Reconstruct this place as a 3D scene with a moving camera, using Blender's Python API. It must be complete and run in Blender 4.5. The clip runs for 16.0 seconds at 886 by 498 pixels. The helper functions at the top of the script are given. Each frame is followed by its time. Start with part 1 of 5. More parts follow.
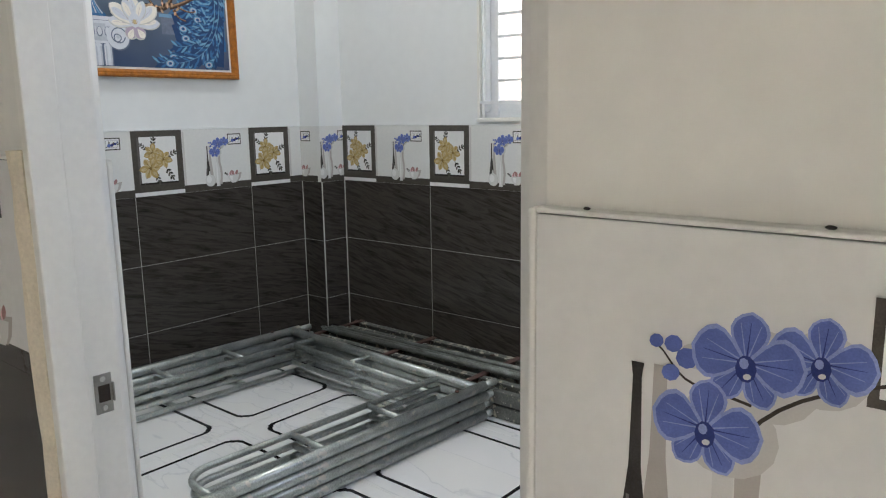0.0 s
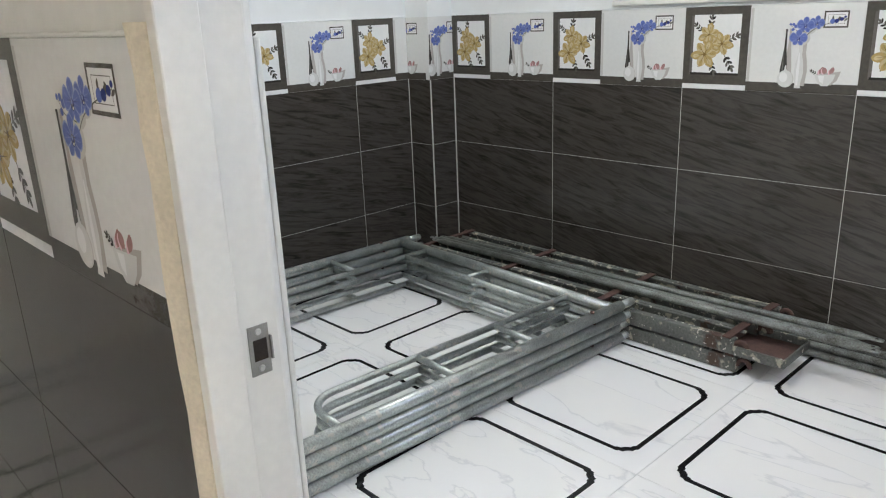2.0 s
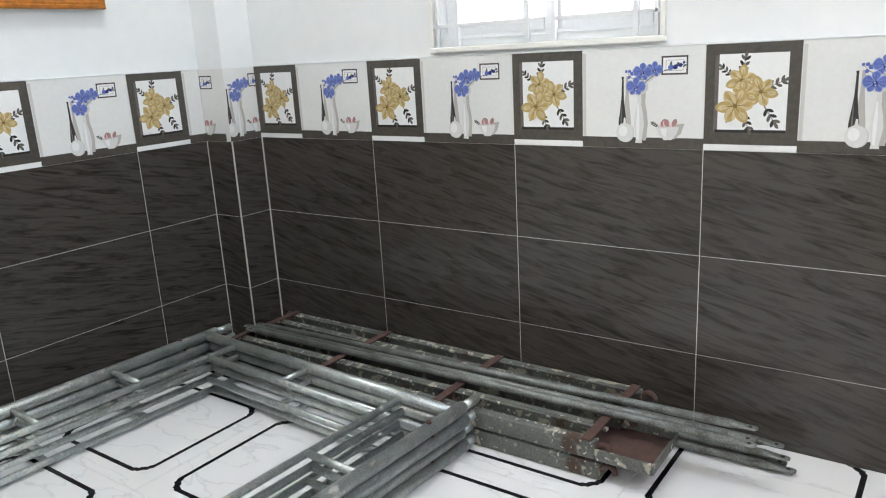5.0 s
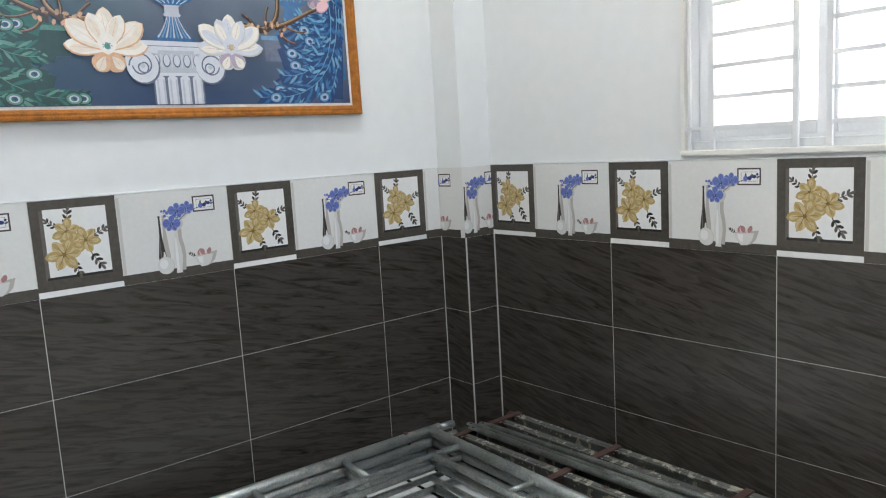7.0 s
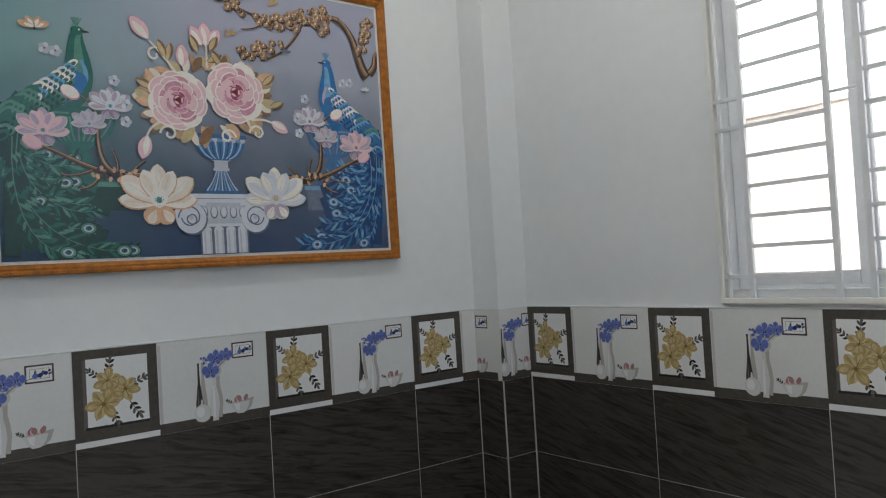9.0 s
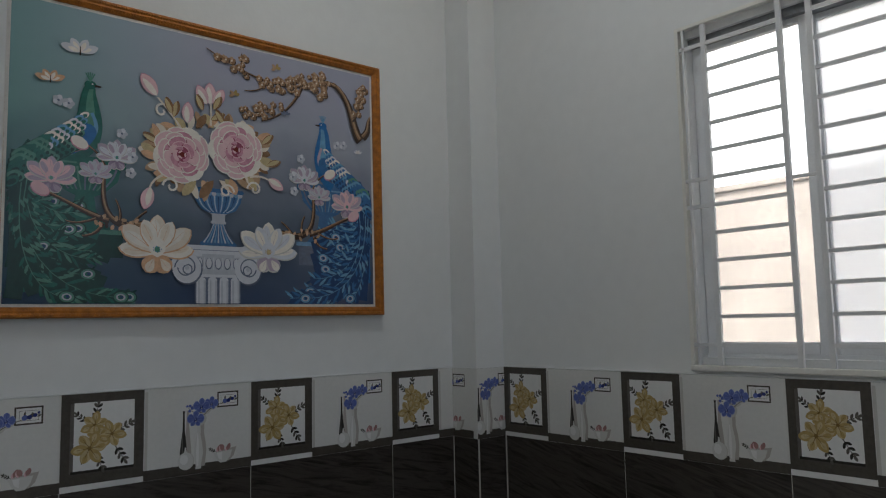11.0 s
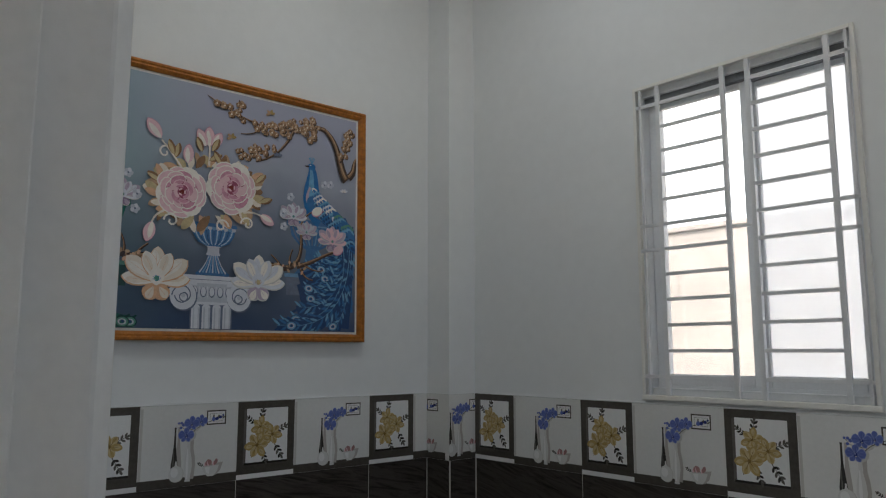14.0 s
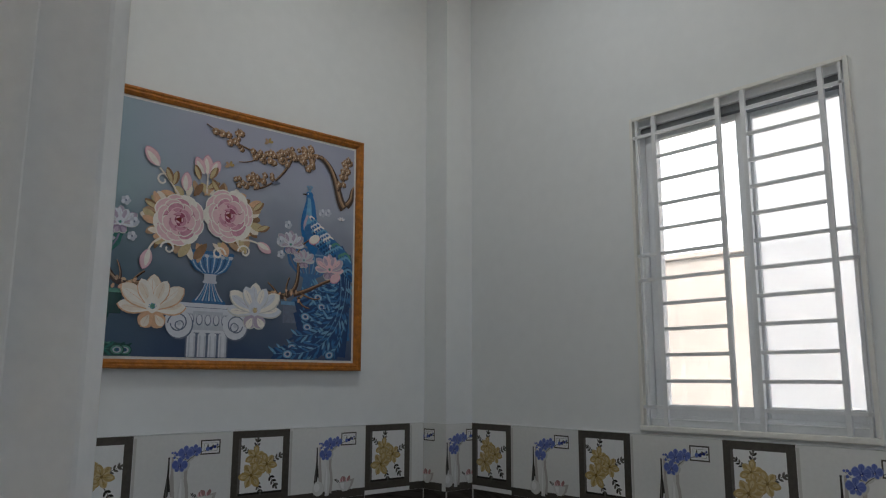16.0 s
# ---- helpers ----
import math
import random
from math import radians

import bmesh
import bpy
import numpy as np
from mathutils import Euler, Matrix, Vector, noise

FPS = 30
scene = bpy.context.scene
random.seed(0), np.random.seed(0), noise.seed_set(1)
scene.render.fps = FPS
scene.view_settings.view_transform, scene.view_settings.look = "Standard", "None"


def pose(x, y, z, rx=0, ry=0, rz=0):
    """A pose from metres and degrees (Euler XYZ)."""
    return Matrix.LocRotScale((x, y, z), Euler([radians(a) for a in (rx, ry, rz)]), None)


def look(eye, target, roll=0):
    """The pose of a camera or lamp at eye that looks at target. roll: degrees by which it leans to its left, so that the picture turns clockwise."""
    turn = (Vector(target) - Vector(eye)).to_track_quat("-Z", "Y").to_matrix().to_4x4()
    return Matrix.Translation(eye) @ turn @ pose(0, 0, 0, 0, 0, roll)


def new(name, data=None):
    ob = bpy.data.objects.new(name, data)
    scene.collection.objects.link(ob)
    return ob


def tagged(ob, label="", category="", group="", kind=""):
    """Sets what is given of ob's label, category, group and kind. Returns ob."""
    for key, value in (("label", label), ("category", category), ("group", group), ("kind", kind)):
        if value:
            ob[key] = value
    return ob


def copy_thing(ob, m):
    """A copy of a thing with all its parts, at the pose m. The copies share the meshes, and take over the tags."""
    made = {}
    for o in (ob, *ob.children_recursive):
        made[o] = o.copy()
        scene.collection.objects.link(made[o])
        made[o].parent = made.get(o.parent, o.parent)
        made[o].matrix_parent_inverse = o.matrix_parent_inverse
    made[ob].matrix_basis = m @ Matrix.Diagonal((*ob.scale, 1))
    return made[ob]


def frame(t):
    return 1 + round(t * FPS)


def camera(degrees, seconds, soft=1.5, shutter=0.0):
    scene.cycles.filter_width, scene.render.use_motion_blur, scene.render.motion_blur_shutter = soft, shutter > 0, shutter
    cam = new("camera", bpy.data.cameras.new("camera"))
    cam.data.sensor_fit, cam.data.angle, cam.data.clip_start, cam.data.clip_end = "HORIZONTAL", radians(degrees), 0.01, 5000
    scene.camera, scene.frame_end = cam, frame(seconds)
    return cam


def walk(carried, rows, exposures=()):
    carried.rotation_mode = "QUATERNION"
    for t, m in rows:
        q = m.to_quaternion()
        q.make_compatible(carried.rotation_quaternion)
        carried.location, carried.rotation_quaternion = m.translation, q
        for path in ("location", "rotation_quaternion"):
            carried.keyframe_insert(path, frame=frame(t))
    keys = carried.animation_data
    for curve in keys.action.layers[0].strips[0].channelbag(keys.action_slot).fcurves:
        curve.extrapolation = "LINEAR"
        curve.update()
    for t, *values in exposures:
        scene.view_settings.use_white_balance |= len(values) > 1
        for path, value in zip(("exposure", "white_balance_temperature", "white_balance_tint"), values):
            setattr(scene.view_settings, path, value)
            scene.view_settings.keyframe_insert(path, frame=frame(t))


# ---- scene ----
cam = camera(61.1, 16.0, soft=1.15)
PATH = [
    (0, (3.247, -2.811, 1.253), (1.974, -1.31, 0.895), -0.9),
    (0.5, (3.225, -2.828, 1.244), (1.837, -1.466, 0.778), -1.6),
    (1, (3.193, -2.823, 1.237), (1.806, -1.489, 0.694), -2.1),
    (1.5, (3.055, -2.767, 1.223), (1.678, -1.447, 0.622), -2.3),
    (2, (2.906, -2.718, 1.211), (1.519, -1.408, 0.609), -2.3),
    (2.5, (2.858, -2.651, 1.211), (1.473, -1.344, 0.602), -2.1),
    (3, (2.831, -2.506, 1.217), (1.439, -1.207, 0.605), -2.6),
    (3.5, (2.812, -2.423, 1.218), (1.464, -1.078, 0.608), -3.6),
    (3.7, (2.799, -2.391, 1.213), (1.502, -0.992, 0.611), -3.8),
    (5.8, (2.618, -2.172, 1.222), (1.498, -0.59, 0.731), -3.0),
    (6, (2.603, -2.187, 1.224), (1.408, -0.653, 0.757), -2.7),
    (6.5, (2.559, -2.21, 1.256), (1.174, -0.819, 0.874), -3.0),
    (7, (2.521, -2.223, 1.295), (0.988, -0.969, 1.017), -3.3),
    (7.5, (2.516, -2.233, 1.326), (0.946, -1.003, 1.172), -3.5),
    (8, (2.52, -2.224, 1.363), (0.938, -1.002, 1.326), -3.8),
    (8.5, (2.509, -2.226, 1.378), (0.921, -1.009, 1.39), -3.8),
    (9, (2.506, -2.231, 1.384), (0.917, -1.016, 1.431), -3.4),
    (9.5, (2.511, -2.227, 1.393), (0.919, -1.02, 1.477), -3.3),
    (9.7, (2.498, -2.235, 1.401), (0.91, -1.023, 1.508), -3.2),
    (11.8, (2.709, -2.419, 1.358), (1.212, -1.113, 1.584), -0.2),
    (12, (2.752, -2.425, 1.352), (1.244, -1.131, 1.582), -0.2),
    (12.5, (2.757, -2.471, 1.381), (1.251, -1.174, 1.604), -0.1),
    (13, (2.759, -2.475, 1.378), (1.259, -1.174, 1.618), -0.0),
    (13.5, (2.764, -2.479, 1.384), (1.268, -1.176, 1.641), -0.0),
    (14, (2.779, -2.49, 1.389), (1.286, -1.187, 1.659), -0.0),
    (14.5, (2.779, -2.493, 1.404), (1.291, -1.191, 1.702), -0.6),
    (15, (2.807, -2.477, 1.409), (1.318, -1.184, 1.739), -0.8),
    (15.5, (2.794, -2.474, 1.398), (1.306, -1.179, 1.731), -0.5),
    (16, (2.782, -2.485, 1.399), (1.299, -1.186, 1.738), 0.2),
]
EXPOSURES = [(0.0, 2.72), (1.0, 3.07), (2.0, 3.2), (3.5, 3.36), (6.0, 3.42), (7.0, 3.08), (8.0, 2.4), (9.0, 2.0), (9.7, 1.85), (11.8, 0.76), (12.5, 0.76), (13.5, 1.08), (14.5, 1.2), (16.0, 1.2)]
walk(cam, [(t, look(eye, target, roll)) for t, eye, target, roll in PATH], EXPOSURES)

# ---- world, sun and large lights ----
world = bpy.data.worlds.new("sky")
scene.world = world
world.use_nodes = True
wn = world.node_tree
sky = wn.nodes.new("ShaderNodeTexSky")
sky.sky_type, sky.sun_disc, sky.sun_elevation, sky.sun_rotation = "NISHITA", False, radians(52), radians(200)
sky.dust_density, sky.air_density, sky.ozone_density = 9.0, 0.7, 0.5
wn.links.new(sky.outputs["Color"], wn.nodes["Background"].inputs["Color"])
wn.nodes["Background"].inputs["Strength"].default_value = 0.15

sun_data = bpy.data.lights.new("sun", "SUN")
sun_data.energy, sun_data.angle, sun_data.color = 2.0, radians(0.5), (1.0, 0.95, 0.88)
sun = new("sun", sun_data)
sun.matrix_world = look((0, 0, 0), (0.21, 0.58, -0.79))

# daylight in the window of the hall behind the walker
door_light = bpy.data.lights.new("hall_daylight", "AREA")
door_light.shape, door_light.size, door_light.size_y, door_light.energy, door_light.color = "RECTANGLE", 1.3, 1.2, 0.46, (0.90, 0.98, 1.0)
hall_day = new("hall_daylight", door_light)
hall_day.matrix_world = look((3.9, -5.98, 1.55), (3.4, -2.0, 1.3))

# daylight lamp added in an assumed opening, in the wall that the walk never faces
east_light = bpy.data.lights.new("assumed_east_daylight", "AREA")
east_light.shape, east_light.size, east_light.size_y, east_light.energy, east_light.color = "RECTANGLE", 1.5, 1.5, 0.5, (0.92, 0.99, 1.0)
east_day = new("assumed_east_daylight", east_light)
east_day.matrix_world = look((3.68, -1.15, 2.35), (0.6, -1.15, 1.3))

# unseen round fill lamp, added over the middle of the room to soften the shading
lamp_light = bpy.data.lights.new("added_lamp_light", "AREA")
lamp_light.shape, lamp_light.size, lamp_light.energy, lamp_light.color = "DISK", 0.36, 3.0, (0.95, 1.0, 1.02)
lamp_glow = new("added_lamp_light", lamp_light)
lamp_glow.matrix_world = look((1.15, -1.0, 3.485), (1.15, -1.0001, 0))


# ---- materials ----
def mat(name, color, rough=0.6, metal=0.0, vary=0.12, scale=8.0, bump=0.0, bump_scale=120.0, color2=None, spec=0.5, per_object=0.0, coat=0.0):
    """A painted or solid surface: broad stains and fine grain in colour, roughness and relief."""
    m = bpy.data.materials.new(name)
    m.use_nodes = True
    nt = m.node_tree
    b = nt.nodes["Principled BSDF"]
    b.inputs["Roughness"].default_value, b.inputs["Metallic"].default_value = rough, metal
    b.inputs["Specular IOR Level"].default_value = spec
    b.inputs["Coat Weight"].default_value = coat
    tc = nt.nodes.new("ShaderNodeTexCoord")
    n1, n2 = nt.nodes.new("ShaderNodeTexNoise"), nt.nodes.new("ShaderNodeTexNoise")
    n1.inputs["Scale"].default_value, n1.inputs["Detail"].default_value = scale, 4
    n2.inputs["Scale"].default_value, n2.inputs["Detail"].default_value = scale * 14, 3
    for n in (n1, n2):
        nt.links.new(tc.outputs["Object"], n.inputs["Vector"])
    add = nt.nodes.new("ShaderNodeMath")
    add.operation = "ADD"
    nt.links.new(n1.outputs["Fac"], add.inputs[0])
    nt.links.new(n2.outputs["Fac"], add.inputs[1])
    r = nt.nodes.new("ShaderNodeMapRange")
    r.inputs["From Min"].default_value, r.inputs["From Max"].default_value = 0.7, 1.3
    nt.links.new(add.outputs[0], r.inputs["Value"])
    mix = nt.nodes.new("ShaderNodeMix")
    mix.data_type = "RGBA"
    nt.links.new(r.outputs[0], mix.inputs["Factor"])
    c2 = color2 or tuple(c * (1 - vary) for c in color)
    mix.inputs["A"].default_value = (*c2, 1)
    mix.inputs["B"].default_value = (*(min(1, c * (1 + vary * 0.4)) for c in color), 1)
    out = mix.outputs["Result"]
    if per_object:
        oi = nt.nodes.new("ShaderNodeObjectInfo")
        hsv = nt.nodes.new("ShaderNodeHueSaturation")
        mr = nt.nodes.new("ShaderNodeMapRange")
        mr.inputs["To Min"].default_value, mr.inputs["To Max"].default_value = 1 - per_object, 1 + per_object
        nt.links.new(oi.outputs["Random"], mr.inputs["Value"])
        nt.links.new(mr.outputs[0], hsv.inputs["Value"])
        nt.links.new(out, hsv.inputs["Color"])
        out = hsv.outputs["Color"]
    nt.links.new(out, b.inputs["Base Color"])
    rr = nt.nodes.new("ShaderNodeMapRange")
    rr.inputs["To Min"].default_value, rr.inputs["To Max"].default_value = rough * 0.85, min(1, rough * 1.15)
    nt.links.new(n1.outputs["Fac"], rr.inputs["Value"])
    nt.links.new(rr.outputs[0], b.inputs["Roughness"])
    if bump:
        n3 = nt.nodes.new("ShaderNodeTexNoise")
        n3.inputs["Scale"].default_value, n3.inputs["Detail"].default_value = bump_scale, 3
        nt.links.new(tc.outputs["Object"], n3.inputs["Vector"])
        bp = nt.nodes.new("ShaderNodeBump")
        bp.inputs["Strength"].default_value, bp.inputs["Distance"].default_value = bump, 0.004
        nt.links.new(n3.outputs["Fac"], bp.inputs["Height"])
        nt.links.new(bp.outputs[0], b.inputs["Normal"])
    return m


def slate_mat():
    """Dark brown-grey glazed tile with slanting darker streaks; every tile has its own stretch of the pattern."""
    m = mat("dark_slate_tile", (0.05, 0.045, 0.040), rough=0.15, vary=0.3, scale=5, per_object=0.14)
    nt = m.node_tree
    b = nt.nodes["Principled BSDF"]
    tc, oi = nt.nodes.new("ShaderNodeTexCoord"), nt.nodes.new("ShaderNodeObjectInfo")
    mp = nt.nodes.new("ShaderNodeMapping")
    mp.inputs["Scale"].default_value = (4.0, 34, 1)
    turn = nt.nodes.new("ShaderNodeMapping")
    turn.inputs["Rotation"].default_value = (0, 0, radians(13))
    off = nt.nodes.new("ShaderNodeVectorMath")
    off.operation = "SCALE"
    off.inputs[0].default_value = (7, 11, 5)
    nt.links.new(oi.outputs["Random"], off.inputs["Scale"])
    va = nt.nodes.new("ShaderNodeVectorMath")
    nt.links.new(tc.outputs["Object"], va.inputs[0])
    nt.links.new(off.outputs[0], va.inputs[1])
    nt.links.new(va.outputs[0], turn.inputs["Vector"])
    nt.links.new(turn.outputs[0], mp.inputs["Vector"])
    n = nt.nodes.new("ShaderNodeTexNoise")
    n.inputs["Scale"].default_value, n.inputs["Detail"].default_value, n.inputs["Distortion"].default_value = 1.5, 10, 1.1
    n.inputs["Roughness"].default_value = 0.62
    nt.links.new(mp.outputs[0], n.inputs["Vector"])
    cr = nt.nodes.new("ShaderNodeValToRGB")
    cr.color_ramp.elements[0].position, cr.color_ramp.elements[0].color = 0.33, (0.024, 0.020, 0.017, 1)
    cr.color_ramp.elements[1].position, cr.color_ramp.elements[1].color = 0.56, (0.066, 0.057, 0.049, 1)
    nt.links.new(n.outputs["Fac"], cr.inputs["Fac"])
    nt.links.new(cr.outputs[0], b.inputs["Base Color"])
    bp = nt.nodes.new("ShaderNodeBump")
    bp.inputs["Strength"].default_value, bp.inputs["Distance"].default_value = 0.12, 0.002
    nt.links.new(n.outputs["Fac"], bp.inputs["Height"])
    nt.links.new(bp.outputs[0], b.inputs["Normal"])
    return m


def marble_mat():
    """White polished floor tile with thin grey veins."""
    m = mat("white_marble_tile", (0.82, 0.82, 0.81), rough=0.12, vary=0.04, scale=3, per_object=0.02)
    nt = m.node_tree
    b = nt.nodes["Principled BSDF"]
    tc, oi = nt.nodes.new("ShaderNodeTexCoord"), nt.nodes.new("ShaderNodeObjectInfo")
    off, va = nt.nodes.new("ShaderNodeVectorMath"), nt.nodes.new("ShaderNodeVectorMath")
    off.operation = "SCALE"
    off.inputs[0].default_value = (13, 9, 4)
    nt.links.new(oi.outputs["Random"], off.inputs["Scale"])
    nt.links.new(tc.outputs["Object"], va.inputs[0])
    nt.links.new(off.outputs[0], va.inputs[1])
    mp = nt.nodes.new("ShaderNodeMapping")
    mp.inputs["Rotation"].default_value = (0, 0, radians(38))
    mp.inputs["Scale"].default_value = (1.0, 3.2, 1)
    nt.links.new(va.outputs[0], mp.inputs["Vector"])
    n = nt.nodes.new("ShaderNodeTexNoise")
    n.inputs["Scale"].default_value, n.inputs["Detail"].default_value, n.inputs["Distortion"].default_value = 1.8, 7, 0.5
    nt.links.new(mp.outputs[0], n.inputs["Vector"])
    cr = nt.nodes.new("ShaderNodeValToRGB")
    e = cr.color_ramp.elements
    e[0].position, e[0].color = 0.488, (0.83, 0.83, 0.83, 1)
    e[1].position, e[1].color = 0.512, (0.83, 0.83, 0.82, 1)
    k = e.new(0.5)
    k.color = (0.70, 0.705, 0.715, 1)
    nt.links.new(n.outputs["Fac"], cr.inputs["Fac"])
    nt.links.new(cr.outputs[0], b.inputs["Base Color"])
    return m


def steel_mat():
    """Weathered galvanised tube: dull zinc with dirt and splashes of mortar."""
    m = mat("galvanised_steel", (0.50, 0.53, 0.51), rough=0.33, metal=0.65, vary=0.4, scale=13, bump=0.04, bump_scale=120)
    nt = m.node_tree
    b = nt.nodes["Principled BSDF"]
    link = b.inputs["Base Color"].links[0].from_socket
    tc = nt.nodes.new("ShaderNodeTexCoord")
    n = nt.nodes.new("ShaderNodeTexNoise")
    n.inputs["Scale"].default_value, n.inputs["Detail"].default_value = 34, 2
    nt.links.new(tc.outputs["Object"], n.inputs["Vector"])
    cr = nt.nodes.new("ShaderNodeValToRGB")
    cr.color_ramp.elements[0].position, cr.color_ramp.elements[1].position = 0.645, 0.665
    nt.links.new(n.outputs["Fac"], cr.inputs["Fac"])
    mx = nt.nodes.new("ShaderNodeMix")
    mx.data_type = "RGBA"
    mx.inputs["B"].default_value = (0.55, 0.53, 0.48, 1)
    nt.links.new(cr.outputs[0], mx.inputs["Factor"])
    nt.links.new(link, mx.inputs["A"])
    nt.links.new(mx.outputs["Result"], b.inputs["Base Color"])
    inv = nt.nodes.new("ShaderNodeMath")
    inv.operation, inv.inputs[1].default_value = "MULTIPLY_ADD", -0.6
    inv.inputs[2].default_value = 0.66
    nt.links.new(cr.outputs[0], inv.inputs[0])
    nt.links.new(inv.outputs[0], b.inputs["Metallic"])
    return m


def splashed_mat():
    """Grey steel plank covered in mortar splashes and rust."""
    m = mat("splashed_plank_steel", (0.15, 0.155, 0.14), rough=0.62, metal=0.25, vary=0.45, scale=9, bump=0.3, bump_scale=90)
    nt = m.node_tree
    b = nt.nodes["Principled BSDF"]
    link = b.inputs["Base Color"].links[0].from_socket
    tc = nt.nodes.new("ShaderNodeTexCoord")
    for sc, lo, col in ((22, 0.565, (0.42, 0.39, 0.31, 1)), (12, 0.60, (0.075, 0.045, 0.032, 1)), (48, 0.63, (0.66, 0.63, 0.56, 1))):
        n = nt.nodes.new("ShaderNodeTexNoise")
        n.inputs["Scale"].default_value, n.inputs["Detail"].default_value = sc, 4
        nt.links.new(tc.outputs["Object"], n.inputs["Vector"])
        cr = nt.nodes.new("ShaderNodeValToRGB")
        cr.color_ramp.elements[0].position, cr.color_ramp.elements[1].position = lo, lo + 0.05
        nt.links.new(n.outputs["Fac"], cr.inputs["Fac"])
        mx = nt.nodes.new("ShaderNodeMix")
        mx.data_type = "RGBA"
        mx.inputs["B"].default_value = col
        nt.links.new(cr.outputs[0], mx.inputs["Factor"])
        nt.links.new(link, mx.inputs["A"])
        link = mx.outputs["Result"]
    nt.links.new(link, b.inputs["Base Color"])
    return m


def glass_mat(name, haze):
    """Thin window pane: mostly clear, a little gloss, and a share of pale dust or frosting."""
    m = bpy.data.materials.new(name)
    m.use_nodes = True
    nt = m.node_tree
    nt.nodes.clear()
    o = nt.nodes.new("ShaderNodeOutputMaterial")
    t, g, d = nt.nodes.new("ShaderNodeBsdfTransparent"), nt.nodes.new("ShaderNodeBsdfGlossy"), nt.nodes.new("ShaderNodeBsdfTranslucent")
    g.inputs["Roughness"].default_value = 0.03
    d.inputs["Color"].default_value = (0.92, 0.94, 0.96, 1)
    f = nt.nodes.new("ShaderNodeFresnel")
    f.inputs["IOR"].default_value = 1.45
    m1, m2 = nt.nodes.new("ShaderNodeMixShader"), nt.nodes.new("ShaderNodeMixShader")
    m1.inputs[0].default_value = haze
    nt.links.new(t.outputs[0], m1.inputs[1])
    nt.links.new(d.outputs[0], m1.inputs[2])
    nt.links.new(f.outputs[0], m2.inputs[0])
    nt.links.new(m1.outputs[0], m2.inputs[1])
    nt.links.new(g.outputs[0], m2.inputs[2])
    nt.links.new(m2.outputs[0], o.inputs["Surface"])
    return m


def canvas_mat():
    """Printed background of the picture: lilac grey sky, green haze at one side, deep blue at the foot."""
    m = mat("picture_print", (0.3, 0.32, 0.4), rough=0.45)
    nt = m.node_tree
    b = nt.nodes["Principled BSDF"]
    tc, sx = nt.nodes.new("ShaderNodeTexCoord"), nt.nodes.new("ShaderNodeSeparateXYZ")
    n = nt.nodes.new("ShaderNodeTexNoise")
    n.inputs["Scale"].default_value, n.inputs["Detail"].default_value = 4, 3
    nt.links.new(tc.outputs["Object"], n.inputs["Vector"])
    nt.links.new(tc.outputs["Object"], sx.inputs[0])
    wob = nt.nodes.new("ShaderNodeMath")
    wob.operation, wob.inputs[1].default_value = "MULTIPLY_ADD", 0.3
    nt.links.new(n.outputs["Fac"], wob.inputs[0])
    nt.links.new(sx.outputs["Y"], wob.inputs[2])
    up = nt.nodes.new("ShaderNodeValToRGB")
    e = up.color_ramp.elements
    e[0].position, e[0].color = 0.16, (0.025, 0.055, 0.13, 1)
    e[1].position, e[1].color = 1.0, (0.36, 0.37, 0.47, 1)
    for p, c in ((0.42, (0.085, 0.12, 0.175, 1)), (0.62, (0.19, 0.22, 0.285, 1)), (0.8, (0.33, 0.355, 0.43, 1))):
        e.new(p).color = c
    nt.links.new(wob.outputs[0], up.inputs["Fac"])
    side = nt.nodes.new("ShaderNodeMapRange")
    side.inputs["From Min"].default_value, side.inputs["From Max"].default_value = 0.0, 0.62
    side.inputs["To Min"].default_value, side.inputs["To Max"].default_value = 1.0, 0.0
    nt.links.new(sx.outputs["X"], side.inputs["Value"])
    green = nt.nodes.new("ShaderNodeMix")
    green.data_type, green.blend_type = "RGBA", "MULTIPLY"
    green.inputs["B"].default_value = (0.55, 1.0, 0.84, 1)
    nt.links.new(side.outputs[0], green.inputs["Factor"])
    nt.links.new(up.outputs[0], green.inputs["A"])
    nt.links.new(green.outputs["Result"], b.inputs["Base Color"])
    return m


